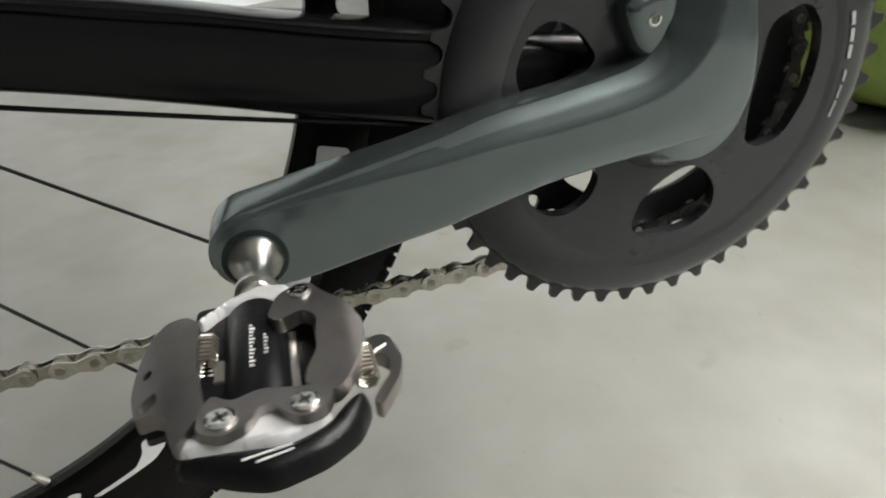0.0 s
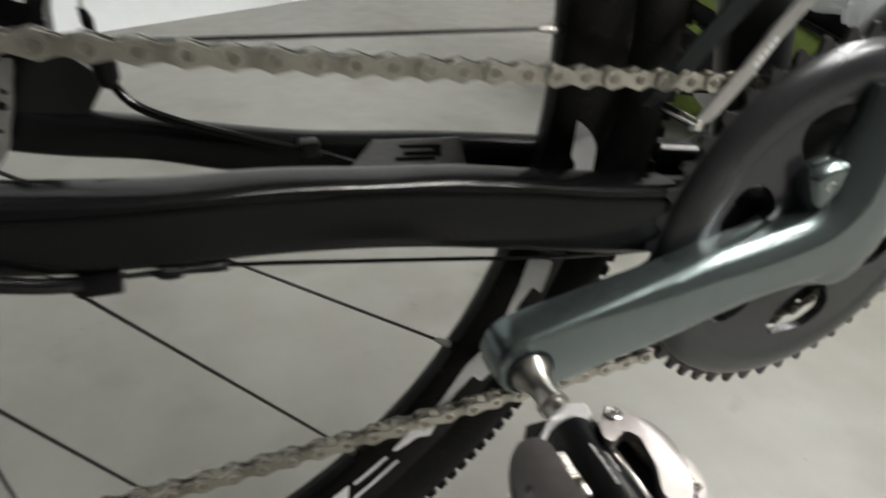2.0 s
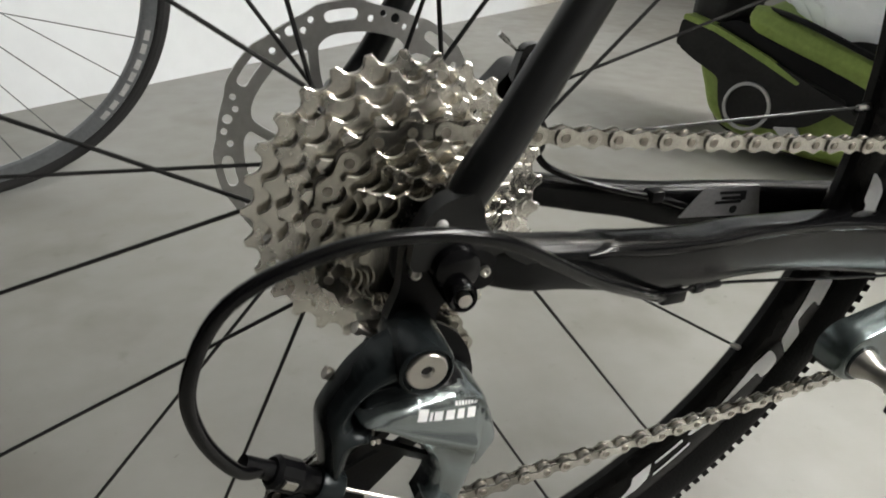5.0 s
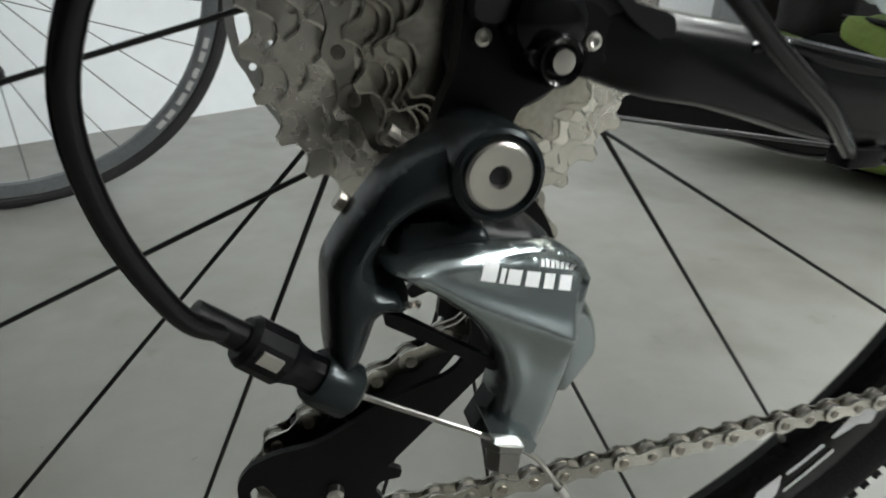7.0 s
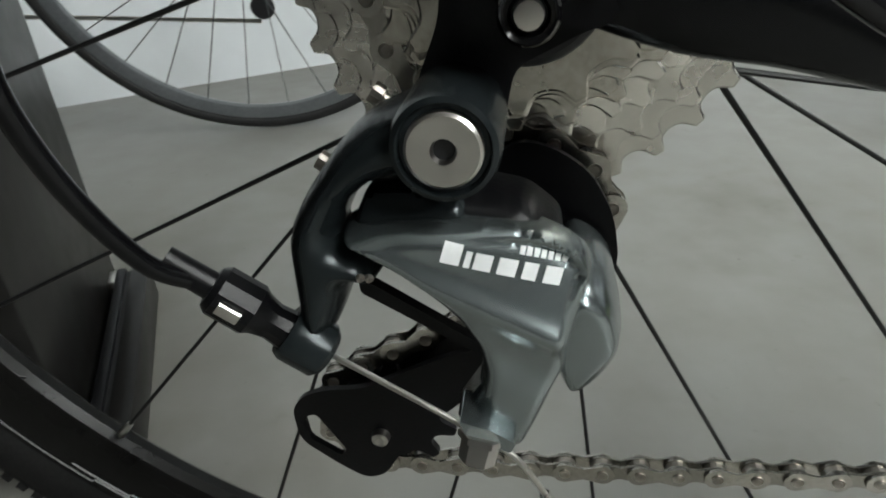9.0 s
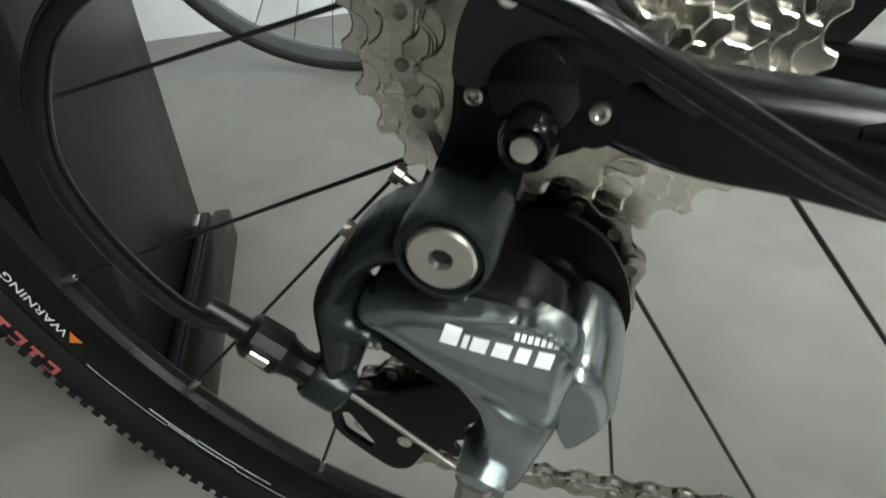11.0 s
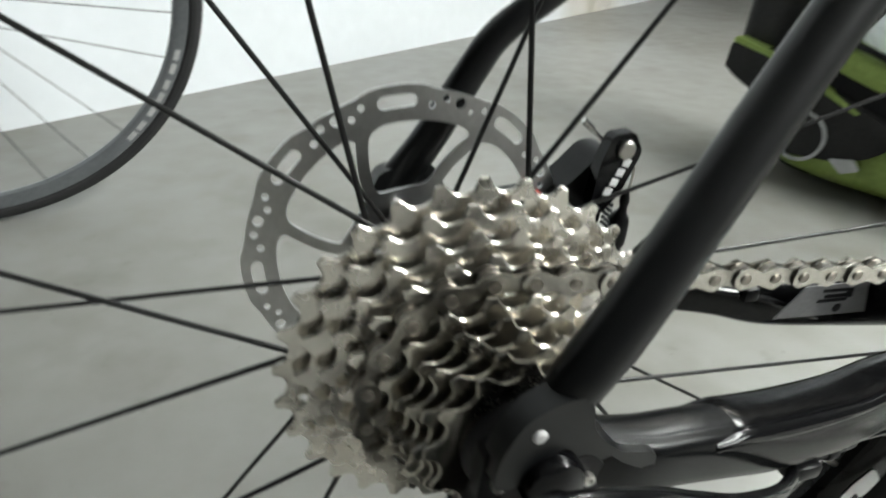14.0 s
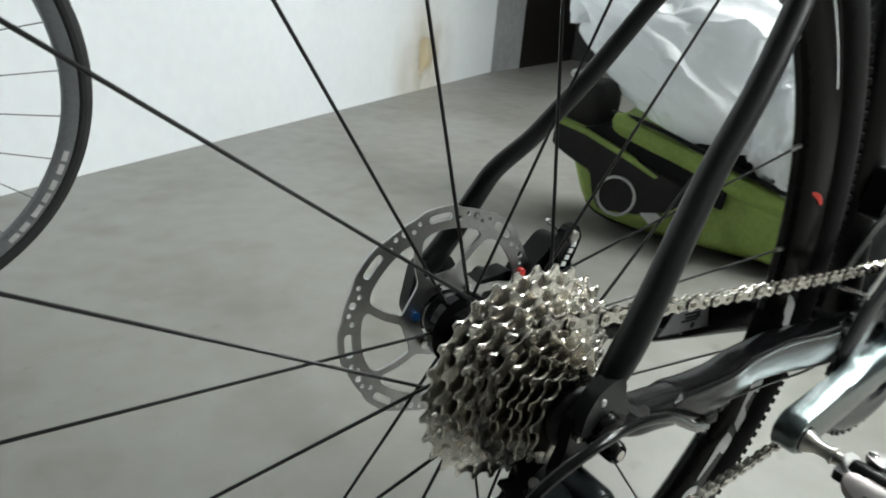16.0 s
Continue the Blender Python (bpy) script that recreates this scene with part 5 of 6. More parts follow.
part("warning_text", lettering("WARNING", 0.0086, rim_place(214.0, 0.2975)), DECAL, wheel, "white warning lettering on the rim", smooth=0)
for k in range(3):
    part("text_bar", rim_patch(B(), radians(203.5 - 0.2 * k), radians(195.0 + 2 * k), 0.2982 + 0.0028 * k, 0.2994 + 0.0028 * k), DECAL, wheel)
bm = B()
tri = [rim_place(215.6, 0.2962)(x, y) for x, y in ((0.0, 0.0), (0.0085, 0.0), (0.0042, 0.0072))]
bm.faces.new([bm.verts.new(v) for v in tri])
part("warning_triangle", bm, ORANGE, wheel, "orange warning triangle", smooth=0)
for a0, a1, r in ((217.5, 227.5, 0.3005), (227.5, 236.0, 0.2985), (225.0, 231.0, 0.2965), (231.0, 240.0, 0.2950), (236.0, 262.0, 0.3000)):
    part("rim_line", rim_patch(B(), radians(a0), radians(a1), r + 0.0078, r + 0.0087), DECAL, wheel)
for k in range(8):
    a = 216.4 - 2.0 * k
    for (s0, s1, r0, r1) in ((0, 0.45, 0.3225, 0.3325), (0, 1.4, 0.3225, 0.3250), (0, 1.4, 0.3298, 0.3325)) if k % 2 == 0 else ((0, 1.4, 0.3225, 0.3250), (0.5, 1.0, 0.3225, 0.3325)):
        part("tyre_mark", tyre_patch(B(), radians(a - s0), radians(a - s1), r0, r1), RED_DECAL, wheel)

# pedal
pedal = part("pedal", lathe(B(), [(-0.1040, 0), (-0.1040, 0.0085), (-0.1060, 0.0094), (-0.1470, 0.0094), (-0.1490, 0.0085), (-0.1490, 0)], (0.2510, 0, 0.2405), 32), PLASTIC, bike, "black and silver clipless pedal")
part("spindle", lathe(B(), [(-0.0700, 0.0), (-0.0700, 0.0092), (-0.0722, 0.0092), (-0.0745, 0.0086), (-0.0770, 0.0072), (-0.0800, 0.0056), (-0.0850, 0.0050), (-0.0900, 0.0052), (-0.0905, 0.0066), (-0.0925, 0.0066), (-0.0930, 0.0050), (-0.1040, 0.0050), (-0.1040, 0)], (0.2510, 0, 0.2430), 32), BRUSHED, pedal, "bright steel spindle")
part("washer", lathe(B(), [(-0.0715, 0.0110), (-0.0722, 0.0110), (-0.0722, 0.0085)], (0.2510, 0, 0.2430), 32), MECH_DARK, pedal)
part("core", plate(B(), rounded([(0.2340, -0.0990), (0.2600, -0.0990), (0.2620, -0.1080), (0.2700, -0.1120), (0.2700, -0.1360), (0.2620, -0.1500), (0.2345, -0.1500)], 0.003), 0.2375, 0.2445, chamfer=0.001, axis="z"), PLASTIC, pedal)
part("body_end", pillow(B(), rounded([(0.2335, -0.1085), (0.2437, -0.0995), (0.2529, -0.0950), (0.2620, -0.0972), (0.2612, -0.1045), (0.2562, -0.1088), (0.2489, -0.1036), (0.2426, -0.1046), (0.2366, -0.1110)], 0.0015), 0.2370, 0.2488, 0.0025, 0.0010, axis="z"), BODY_SILVER, pedal, "silver pedal body")
part("body_end", pillow(B(), rounded([(0.2330, -0.1480), (0.2387, -0.1485), (0.2456, -0.1500), (0.2527, -0.1440), (0.2600, -0.1440), (0.2680, -0.1480), (0.2660, -0.1545), (0.2559, -0.1580), (0.2438, -0.1560), (0.2326, -0.1556)], 0.002), 0.2370, 0.2468, 0.0025, 0.0010, axis="z"), BODY_SILVER, pedal, "silver pedal body")
part("end_cap", pillow(B(), rounded([(0.2316, -0.1535), (0.2442, -0.1546), (0.2568, -0.1562), (0.2655, -0.1528), (0.2722, -0.1455), (0.2760, -0.1435), (0.2775, -0.1480), (0.2735, -0.1562), (0.2648, -0.1618), (0.2524, -0.1650), (0.2449, -0.1624), (0.2385, -0.1590), (0.2322, -0.1560)], 0.003), 0.2380, 0.2458, 0.0060, 0.0010, axis="z"),
           PLASTIC, pedal, "black pedal end cap")
for k in range(2):
    part("name_bar", plate(B(), [(0.2470 + 0.003 * k, -0.1605 - 0.0014 * k), (0.2580, -0.1590 - 0.0014 * k), (0.2580, -0.1594 - 0.0014 * k), (0.2470 + 0.003 * k, -0.1610 - 0.0014 * k)], 0.2457, 0.2461, axis="z"), GREYRING, pedal)
bm = plate(B(), rounded([(0.2368, -0.1135), (0.2330, -0.1088), (0.2270, -0.1080), (0.2222, -0.1122), (0.2195, -0.1200), (0.2188, -0.1290), (0.2210, -0.1378), (0.2262, -0.1402), (0.2298, -0.1440), (0.2310, -0.1515), (0.2335, -0.1552), (0.2370, -0.1505), (0.2392, -0.1472), (0.2380, -0.1400),
                         (0.2366, -0.1319), (0.2362, -0.1229)], 0.0020), 0.2450, 0.2502, holes=[circle(0.2234, -0.1250, 0.0013, 12), rounded([(0.2218, -0.1340), (0.2266, -0.1332), (0.2272, -0.1376), (0.2232, -0.1384)], 0.0014)], chamfer=0.0009, axis="z")
for k in range(6):
    bmesh.ops.bisect_plane(bm, geom=bm.verts[:] + bm.edges[:] + bm.faces[:], plane_co=(0.2235 + 0.0022 * k, -0.125, 0), plane_no=(1, 0.12, 0))
for v in bm.verts:
    u = v.co.x + 0.12 * (v.co.y + 0.125)
    v.co.z -= 0.16 * max(0.0, 0.2375 - u) + sum(0.09 * max(0, 0.2235 + 0.0022 * k - u) for k in range(6))
part("binding", bm, CLEAT, pedal, "steel rear binding", smooth=30)
part("binding_screw", lathe(B(), [(0.2492, 0.0024), (0.2502, 0.0022), (0.2498, 0.0010), (0.2492, 0)], (0.2236, -0.1250, -0.0075), 16, "z"), STEEL, pedal)
part("binding_slot", plate(B(), rounded([(0.2210, -0.1320), (0.2270, -0.1312), (0.2280, -0.1380), (0.2225, -0.1390)], 0.001), 0.2340, 0.2360, axis="z"), RINGBLACK, pedal)
bm = plate(B(), rounded([(0.2547, -0.1185), (0.2570, -0.1110), (0.2610, -0.1068), (0.2668, -0.1052), (0.2706, -0.1118), (0.2763, -0.1165), (0.2796, -0.1250), (0.2770, -0.1378), (0.2725, -0.1460), (0.2690, -0.1490), (0.2622, -0.1446), (0.2632, -0.1401), (0.2663, -0.1341), (0.2675, -0.1215),
                         (0.2640, -0.1178), (0.2572, -0.1212)], 0.002), 0.2478, 0.2526, chamfer=0.0014, axis="z")
for k in range(5):
    bmesh.ops.bisect_plane(bm, geom=bm.verts[:] + bm.edges[:] + bm.faces[:], plane_co=(0.2712 + 0.0018 * k, -0.120, 0), plane_no=(1, 0.1, 0))
    bmesh.ops.bisect_plane(bm, geom=bm.verts[:] + bm.edges[:] + bm.faces[:], plane_co=(0.27, -0.1140 - 0.0020 * k, 0), plane_no=(0.2, 1, 0))
for v in bm.verts:
    u, w = v.co.x + 0.1 * (v.co.y + 0.120), v.co.y + 0.2 * (v.co.x - 0.27)
    v.co.z -= sum(0.10 * max(0, u - 0.2712 - 0.0018 * k) + 0.020 * max(0, -0.1140 - 0.0020 * k - w) for k in range(5))
part("binding", bm, CLEAT, pedal, "steel front binding", smooth=30)
part("bridge", plate(B(), rounded([(0.2406, -0.1429), (0.2451, -0.1465), (0.2520, -0.1439), (0.2589, -0.1455), (0.2655, -0.1465), (0.2690, -0.1490), (0.2668, -0.1545), (0.2614, -0.1562), (0.2574, -0.1535), (0.2553, -0.1494), (0.2514, -0.1499), (0.2488, -0.1548), (0.2430, -0.1571), (0.2374, -0.1541), (0.2381, -0.1480)], 0.0022),
                     0.2472, 0.2502, chamfer=0.0009, axis="z"), CLEAT, pedal, "steel bridge plate", smooth=25)
low = [(0.2760, -0.1225), (0.2816, -0.1200), (0.2860, -0.1194), (0.2885, -0.1295), (0.2870, -0.1370), (0.2800, -0.1475), (0.2780, -0.1450), (0.2842, -0.1362), (0.2852, -0.1300), (0.2814, -0.1262)]
part("lower_binding", plate(B(), rounded(low, 0.002), 0.2350, 0.2400, chamfer=0.0010, axis="z"), CLEAT, pedal, "steel lower binding")
part("lower_bar", sweep(B(), [(0.2740, -0.1330, 0.2440, 0.0012), (0.2790, -0.1290, 0.2405, 0.0012), (0.2850, -0.1240, 0.2390, 0.0012)], 8, 3), STEEL, pedal)
for x, y, z, r in ((0.2431, -0.1517, 0.2501, 0.0036), (0.2619, -0.1515, 0.2501, 0.0034), (0.2640, -0.1100, 0.2527, 0.0034)):
    part("screw", lathe(B(), [(z - 0.001, r), (z + 0.0006, r * 0.96), (z + 0.0010, r * 0.72), (z + 0.0008, 0)], (x, y, 0), 20, "z"), STEEL, pedal)
    for q in (0.5, 2.07):
        bm = box(B(), -r * 0.5, r * 0.5, -0.0003, 0.0003, 0, 0.0002)
        turn(bm, Matrix.Translation((x, y, z + 0.0010)) @ Matrix.Rotation(q, 4, "Z"))
        part("screw_slot", bm, RINGBLACK, pedal)
for cx, cy, cz, ln in ((0.2692, -0.1140, 0.2470, 0.014), (0.2380, -0.1175, 0.2466, 0.012), (0.2775, -0.1300, 0.2440, 0.012)):
    coil = [(cx + 0.0028 * math.cos(k * 0.9), cy - ln * k / 50, cz + 0.0028 * math.sin(k * 0.9), 0.0006) for k in range(51)]
    part("spring", sweep(B(), coil, 6, 1, up=None), PIN, pedal)
for x0, x1, y0, y1 in ((0.2400, 0.2425, -0.1250, -0.1330), (0.2590, 0.2612, -0.1180, -0.1420)):
    part("spring_leg", box(B(), x0, x1, y1, y0, 0.2435, 0.2455, 0.0004), BRUSHED, pedal)
for k in range(12):
    w = 0.0008 + 0.0003 * ((k * 5) % 3)
    y = -0.1180 - 0.0015 * k
    part("text_bar", plate(B(), [(0.2496, y), (0.2496 + w, y), (0.2496 + w, y - 0.0008), (0.2496, y - 0.0008)], 0.2499, 0.2502, axis="z"), GREYRING, pedal)
    if 2 < k < 9:
        part("text_bar", plate(B(), [(0.2532, y), (0.2532 + w * 0.8, y), (0.2532 + w * 0.8, y - 0.0008), (0.2532, y - 0.0008)], 0.2496, 0.2499, axis="z"), GREYRING, pedal)

# ---- the other bicycle by the wall ----
OW = Vector((-0.468, 0.884, 0))
OD = Vector((math.cos(0.222), math.sin(0.222), 0))
ON = Vector((-OD.y, OD.x, 0))
OL = -0.20
OUP = Vector((0, 0, 1)) * math.cos(OL) + ON * math.sin(OL)
ONN = ON * math.cos(OL) - Vector((0, 0, 1)) * math.sin(OL)
OR_ = 0.361
OM = Matrix.Translation(OW + OUP * OR_) @ Matrix((OD, ONN, OUP)).transposed().to_4x4()
other = thing("bicycle", None, "second bicycle with grey rims leaning by the white wall", "bicycle")
ow = part("rear_wheel", turn(lathe(B(), [(0.0, 0.316), (-0.006, 0.318), (-0.0085, 0.324), (-0.0095, 0.338), (-0.006, 0.340), (0.006, 0.340), (0.0095, 0.338), (0.0085, 0.324), (0.006, 0.318), (0, 0.316)], (0, 0, 0), 120), OM), GREYRIM, other, "grey alloy rim with a pale label")
part("tyre", turn(lathe(B(), [(-0.007, 0.338), (-0.0105, 0.343), (-0.0112, 0.349), (-0.008, 0.357), (0, 0.361), (0.008, 0.357), (0.0112, 0.349), (0.0105, 0.343), (0.007, 0.338)], (0, 0, 0), 120), OM), RUBBER_GREY, ow)
part("hub", turn(lathe(B(), [(-0.05, 0), (-0.05, 0.01), (-0.035, 0.022), (-0.03, 0.022), (-0.025, 0.014), (0.025, 0.014), (0.03, 0.022), (0.035, 0.022), (0.05, 0.01), (0.05, 0)], (0, 0, 0), 24), OM), BRUSHED, ow)
for k in range(28):
    a = 2 * math.pi * (k + 0.4) / 28
    h = a + (0.9 if k % 4 < 2 else -0.9)
    p, q = OM @ Vector((0.317 * math.cos(a), 0, 0.317 * math.sin(a))), OM @ Vector((0.021 * math.cos(h), 0.032 * (1 if k % 2 else -1), 0.021 * math.sin(h)))
    part("spoke", sweep(B(), [(*p, 0.0010), (*q, 0.0010)], 6, 1), GREYSPOKE, ow)
for a0, a1, side in [(a, b, q) for a, b in ((-47, -44), (-43, -40), (-38, -34), (-33, -30), (-29, -26), (-24, -21), (-20, -17)) for q in (-1, 1)]:
    bm = B()
    rows = [[bm.verts.new(OM @ Vector((r * math.cos(radians(a0 + (a1 - a0) * i / 8)), side * (0.0099 - (0.0010 if r < 0.328 else 0.0)) + side * 0.0004, r * math.sin(radians(a0 + (a1 - a0) * i / 8))))) for i in range(9)] for r in (0.3255, 0.3335)]
    for i in range(8):
        bm.faces.new((rows[0][i], rows[0][i + 1], rows[1][i + 1], rows[1][i]))
    part("rim_label", bm, GREYRING, ow)
om = part("rear_derailleur", turn(pillow(B(), rounded([(-0.022, -0.020), (0.004, -0.014), (0.020, -0.030), (0.026, -0.058), (0.012, -0.078), (-0.012, -0.070), (-0.024, -0.045)], 0.006), 0.085, 0.056, 0.006, 0.003), OM), PIN, other, "dark grey derailleur with steel bolts")
part("cage", turn(plate(B(), rounded([(-0.004, -0.066), (0.020, -0.070), (0.016, -0.120), (0.022, -0.168), (0.004, -0.188), (-0.014, -0.176), (-0.010, -0.120)], 0.006), 0.072, 0.076, holes=[rounded([(-0.002, -0.100), (0.008, -0.100), (0.010, -0.145), (-0.002, -0.145)], 0.003)], chamfer=0.001), OM), BRUSHED, om)
for bx, bz, br in ((-0.002, -0.034, 0.008), (0.012, -0.062, 0.006)):
    part("bolt", turn(lathe(B(), [(0.052, 0), (0.052, br), (0.058, br + 0.001), (0.060, 0)], (bx, 0, bz), 14), OM), STEEL, om)
for jz in (-0.092, -0.165):
    part("jockey_wheel", turn(lathe(B(), [(0.060, 0), (0.060, 0.018), (0.063, 0.021), (0.067, 0.021), (0.070, 0.018), (0.070, 0)], (0.006, 0, jz), 20), OM), RINGBLACK, om)
part("chain", turn(sweep(B(), [(0.0, 0.062, -0.188, 0.003, 0.004), (-0.25, 0.058, -0.165, 0.003, 0.004), (-0.42, 0.055, -0.15, 0.003, 0.004)], 8, 2), OM), BRUSHED, other)

# ---- desk leg beside the wheel ----
desk = thing("desk", None, "dark laminate desk with a leg panel on a low black foot", "desk")
FD0, FD1 = Vector((-0.405, 0.315, 0)), Vector((-0.262, 0.035, 0))
fdir = (FD1 - FD0).normalized()
fm = Matrix.Translation(FD0) @ Matrix((fdir, Vector((-fdir.y, fdir.x, 0)), Vector((0, 0, 1)))).transposed().to_4x4()
FL = (FD1 - FD0).length
part("foot", turn(box(B(), 0, FL, -0.004, 0.014, 0, 0.041, 0.003), fm), STANDMAT, desk, "black foot beam")
part("foot", turn(box(B(), 0, FL - 0.004, -0.018, -0.0085, 0, 0.040, 0.002), fm), PLASTIC, desk, "black foot beam")
part("foot_web", turn(box(B(), 0.004, FL - 0.012, -0.0085, -0.004, 0, 0.036), fm), RINGBLACK, desk)
part("side_panel", turn(box(B(), -0.02, 0.245, -0.060, -0.024, 0.005, 0.72, 0.003), fm), STANDMAT, desk, "dark grey laminate panel")
part("glide", turn(box(B(), 0.001, 0.028, -0.026, -0.017, 0.004, 0.040, 0.003), fm), BRUSHED, desk)
part("back_panel", turn(box(B(), 0.100, 0.120, -0.75, -0.062, 0.0, 0.72, 0.003), fm), BROWN, desk, "dark brown wooden panel")

# Unseen top, added to block lamp light from the floor on the left.
part("unseen_desktop", turn(box(B(), -0.06, 0.30, -1.25, 0.0, 0.722, 0.750, 0.004), fm), STANDMAT, desk)

# ---- pannier bag and plastic film ----
P0 = Vector((0.9808, 0.8156, 0))
BD = Vector((0.36, -0.93, 0)).normalized()
BN = Vector((0.93, 0.36, 0)).normalized()
bag_m = Matrix.Translation(P0) @ Matrix((BD, BN, Vector((0, 0, 1)))).transposed().to_4x4()
bag = thing("pannier_bag", None, "green and dark grey fabric pannier bag on the floor", "bag")


def crumpled(bm, amount, scale, seed, cuts=4):
    """Cloth: the faces are divided and pushed about in folds."""
    bmesh.ops.triangulate(bm, faces=[f for f in bm.faces if len(f.verts) > 4])
    long = [e for e in bm.edges if e.calc_length() > 0.03]
    bmesh.ops.subdivide_edges(bm, edges=long, cuts=cuts, use_grid_fill=True)
    for v in bm.verts:
        n = noise.noise_vector(v.co * scale + Vector((seed, 0, 0))) + noise.noise_vector(v.co * scale * 2.7 + Vector((0, seed, 0))) * 0.4
        v.co += n * amount
        v.co.z = max(v.co.z, 0.001)
    return bm


body = pillow(B(), rounded([(-0.115, 0.185), (-0.060, 0.060), (-0.010, 0.022), (0.09, 0.006), (0.54, 0.004), (0.62, 0.03), (0.62, 0.20), (0.34, 0.23), (0.05, 0.26), (-0.10, 0.26)], 0.03), 0.24, 0.0, 0.05, 0.016,
              shape=lambda x, z: 0.024 * noise.noise(Vector((x * 14 + z * 9, z * 4, 1))) * (1.0 if x > 0.2 else 0.15) + 0.007 * noise.noise(Vector((x * 40, z * 22, 4))) * (1.0 if x > 0.2 else 0.2))
part("body", turn(body, bag_m), GREEN, bag, "wrinkled green fabric body", smooth=60)
part("piping", turn(sweep(B(), [(-0.112, 0.10, 0.180, 0.007), (-0.062, 0.10, 0.058, 0.007), (-0.012, 0.10, 0.020, 0.007), (0.09, 0.10, 0.007, 0.006), (0.45, 0.10, 0.006, 0.006)], 8, 6, up=None), bag_m), PLASTIC, bag, "black edge binding")
panel = rounded([(-0.128, 0.250), (-0.125, 0.200), (-0.085, 0.180), (-0.020, 0.154), (-0.006, 0.100), (0.016, 0.064), (0.125, 0.076), (0.183, 0.097), (0.215, 0.125), (0.240, 0.160), (0.080, 0.208), (0.028, 0.222)], 0.012)
part("side_panel", turn(plate(B(), panel, -0.012, 0.02, chamfer=0.003), bag_m), DARKCLOTH, bag, "dark grey panel")
flap = plate(B(), rounded([(-0.128, 0.205), (-0.124, 0.260), (0.02, 0.232), (0.26, 0.145), (0.27, 0.120), (0.08, 0.178), (-0.02, 0.195)], 0.010), -0.022, 0.05, chamfer=0.005)
part("flap", turn(flap, bag_m), DARKCLOTH, bag, "dark grey flap")
part("border", turn(plate(B(), rounded([(-0.122, 0.260), (-0.118, 0.271), (-0.040, 0.254), (0.080, 0.212), (0.150, 0.178), (0.145, 0.172), (0.070, 0.202), (-0.045, 0.244)], 0.004), -0.024, 0.04, chamfer=0.003), bag_m), GREEN, bag, "narrow green border")
# Black plate put in for the shade between border and lid.
part("gap_plate", turn(plate(B(), rounded([(-0.060, 0.255), (-0.010, 0.272), (0.060, 0.262), (0.300, 0.190), (0.300, 0.130), (0.150, 0.178)], 0.010), -0.010, 0.05, chamfer=0.004), bag_m), PLASTIC, bag, "black plate painting in the shade of the gap under the lid")
# Black box that fills the space behind that plate.
part("gap_fill", turn(box(B(), -0.06, 0.44, 0.01, 0.22, 0.20, 0.270, 0.02), bag_m), PLASTIC, bag, "black box behind the gap")
bm = box(B(), 0.012, 0.46, -0.020, 0.20, 0.250, 0.306, 0.026)
bmesh.ops.subdivide_edges(bm, edges=bm.edges, cuts=5, use_grid_fill=True)
for v in bm.verts:
    v.co.z -= (v.co.x - 0.03) * 0.30
    v.co += noise.noise_vector(v.co * 14 + Vector((3, 1, 2))) * 0.006
part("lid", turn(bm, bag_m), GREEN, bag, "rolled green lid", smooth=60)
part("lid_edge", turn(sweep(B(), [(0.00, 0.02, 0.300, 0.006), (0.10, -0.004, 0.290, 0.006), (0.25, -0.008, 0.246, 0.006), (0.44, -0.004, 0.188, 0.006)], 8, 5, up=None), bag_m), PLASTIC, bag, "black lid edge")
bm = lathe(B(), [(-0.0135, 0.0435), (-0.0155, 0.0445), (-0.0155, 0.0500), (-0.0135, 0.0510), (-0.011, 0.0510), (-0.011, 0.0435), (-0.0135, 0.0435)], (0.056, 0, 0.108), 48)
part("ring", turn(bm, bag_m), GREYRING, bag, "pale grey ring emblem")
part("tag", turn(plate(B(), rounded([(0.122, 0.082), (0.165, 0.092), (0.180, 0.074), (0.152, 0.060)], 0.004), -0.018, -0.010, chamfer=0.002), bag_m), GREYRING, bag)
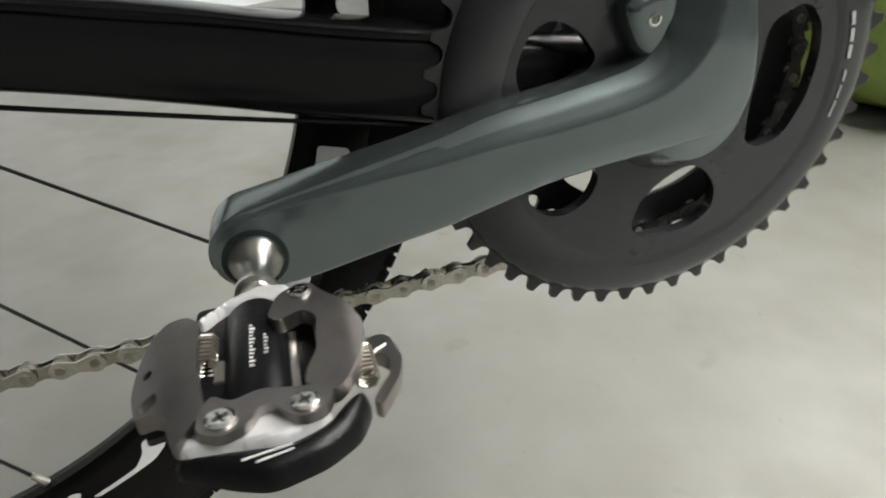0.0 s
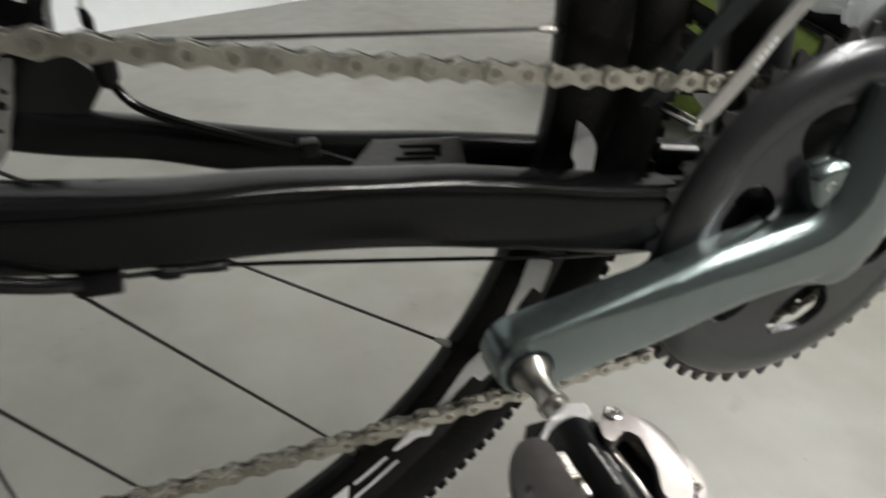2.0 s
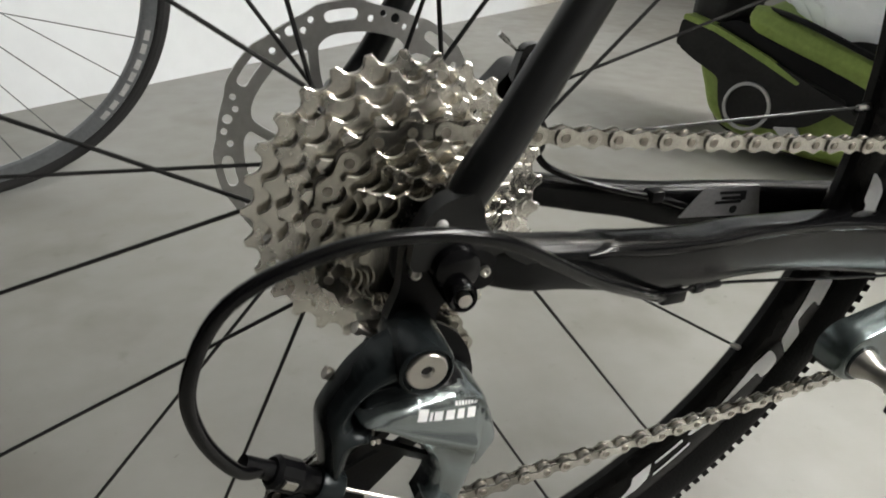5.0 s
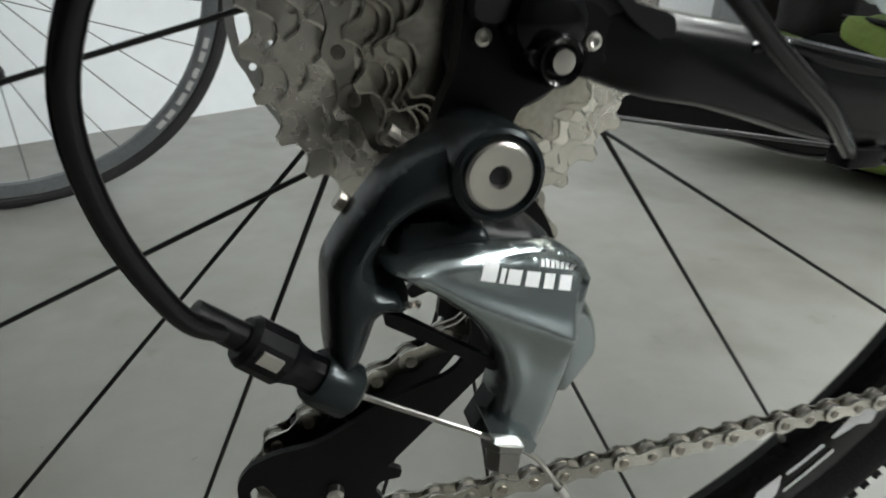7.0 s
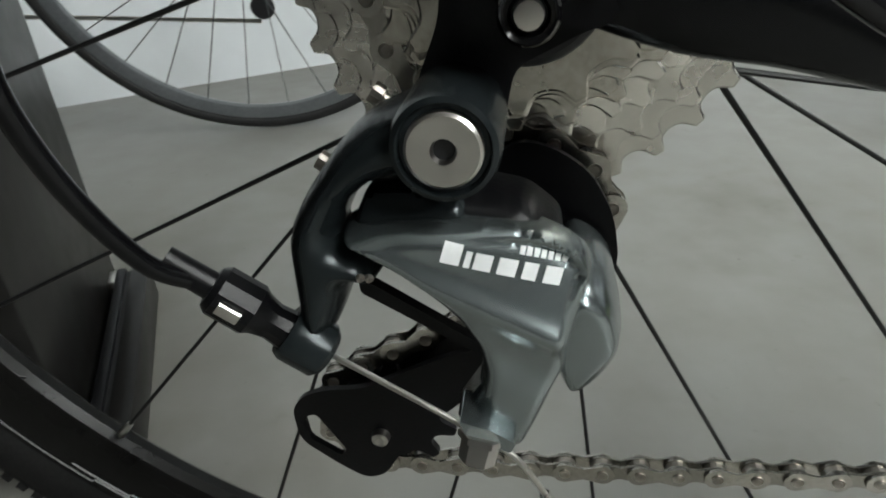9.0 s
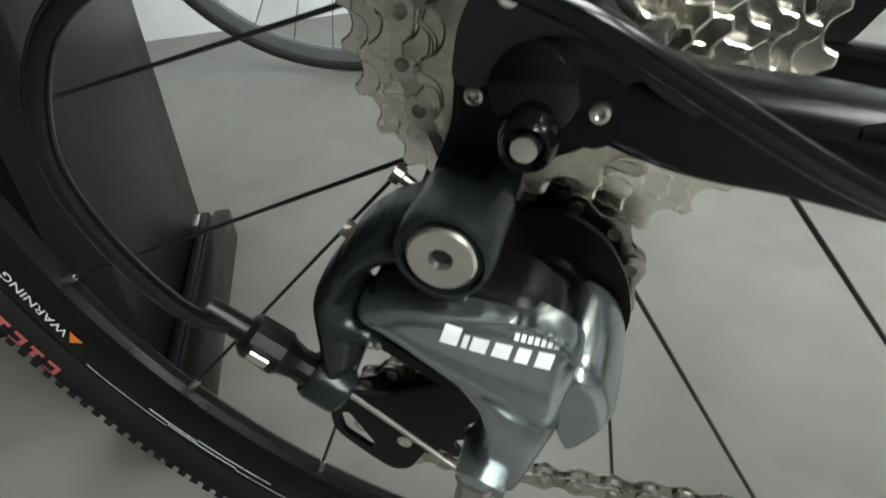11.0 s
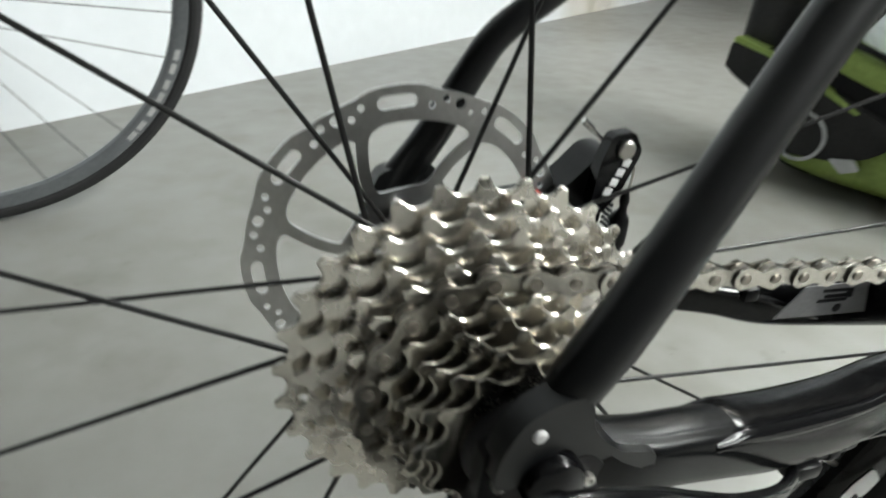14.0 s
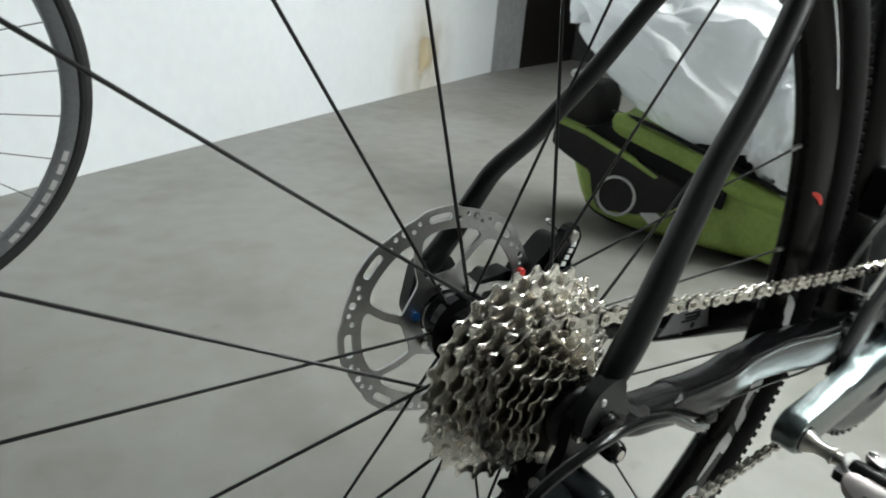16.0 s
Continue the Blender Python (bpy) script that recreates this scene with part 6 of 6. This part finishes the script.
part("toggle", turn(lathe(B(), [(-0.012, 0), (-0.012, 0.008), (0.0, 0.012), (0.012, 0.008), (0.012, 0)], (-0.135, 0.08, 0.372), 14, "x"), bag_m), DECAL, bag)
part("collar", turn(crumpled(box(B(), -0.128, -0.030, 0.01, 0.16, 0.24, 0.365, 0.02), 0.005, 10, 5), bag_m), DARKCLOTH, bag, "dark grey collar", smooth=60)

film_bag = thing("plastic_bag", None, "crumpled clear plastic bag on the green bag", "plastic bag")


def film_lump(cx, cy, cz, rx, ry, rz, tilt, seed, fold):
    """A lump of thin film with broad creases and small crumples."""
    bm = B()
    bmesh.ops.create_icosphere(bm, subdivisions=5, radius=1.0)
    for v in bm.verts:
        p = v.co.copy()
        o = Vector((seed, seed * 0.7, -seed))
        n = noise.noise_vector(p * 1.8 + o) * 0.22 + noise.noise_vector(p * 5 + o) * 0.10 + noise.noise_vector(Vector((p.x * 3, p.y * 9, p.z * 12)) + o) * fold
        v.co = Vector((cx + rx * (p.x + n.x), cy + ry * (p.y + n.y), cz + rz * (p.z + n.z) - tilt * p.x * (p.z < 0.3)))
    return turn(bm, bag_m)


part("pouch", film_lump(0.115, 0.11, 0.43, 0.28, 0.14, 0.16, 0.15, 0.0, 0.06), FILM, film_bag, smooth=60)
part("loose_fold", film_lump(0.41, 0.06, 0.33, 0.12, 0.09, 0.17, 0.04, 5.0, 0.10), FILM, film_bag, smooth=60)
part("neck", film_lump(0.13, 0.16, 0.62, 0.13, 0.08, 0.12, 0.0, 9.0, 0.12), FILM, film_bag, smooth=60)

# stain at the foot of the wall
bm = B()
c = Vector((1.93, yw(1.93), 0)) - ACROSS * 0.004
pts = [(-0.60, 0.0), (0.60, 0.0), (0.58, 0.40), (0.35, 0.62), (-0.05, 0.70), (-0.40, 0.60), (-0.58, 0.40)]
bm.faces.new([bm.verts.new(c + ALONG * u + Vector((0, 0, v))) for u, v in pts])
tagged(part("wall_stain", bm, STAIN, smooth=0), "rusty damp stain at the foot of the white wall", "stain", kind="structure")
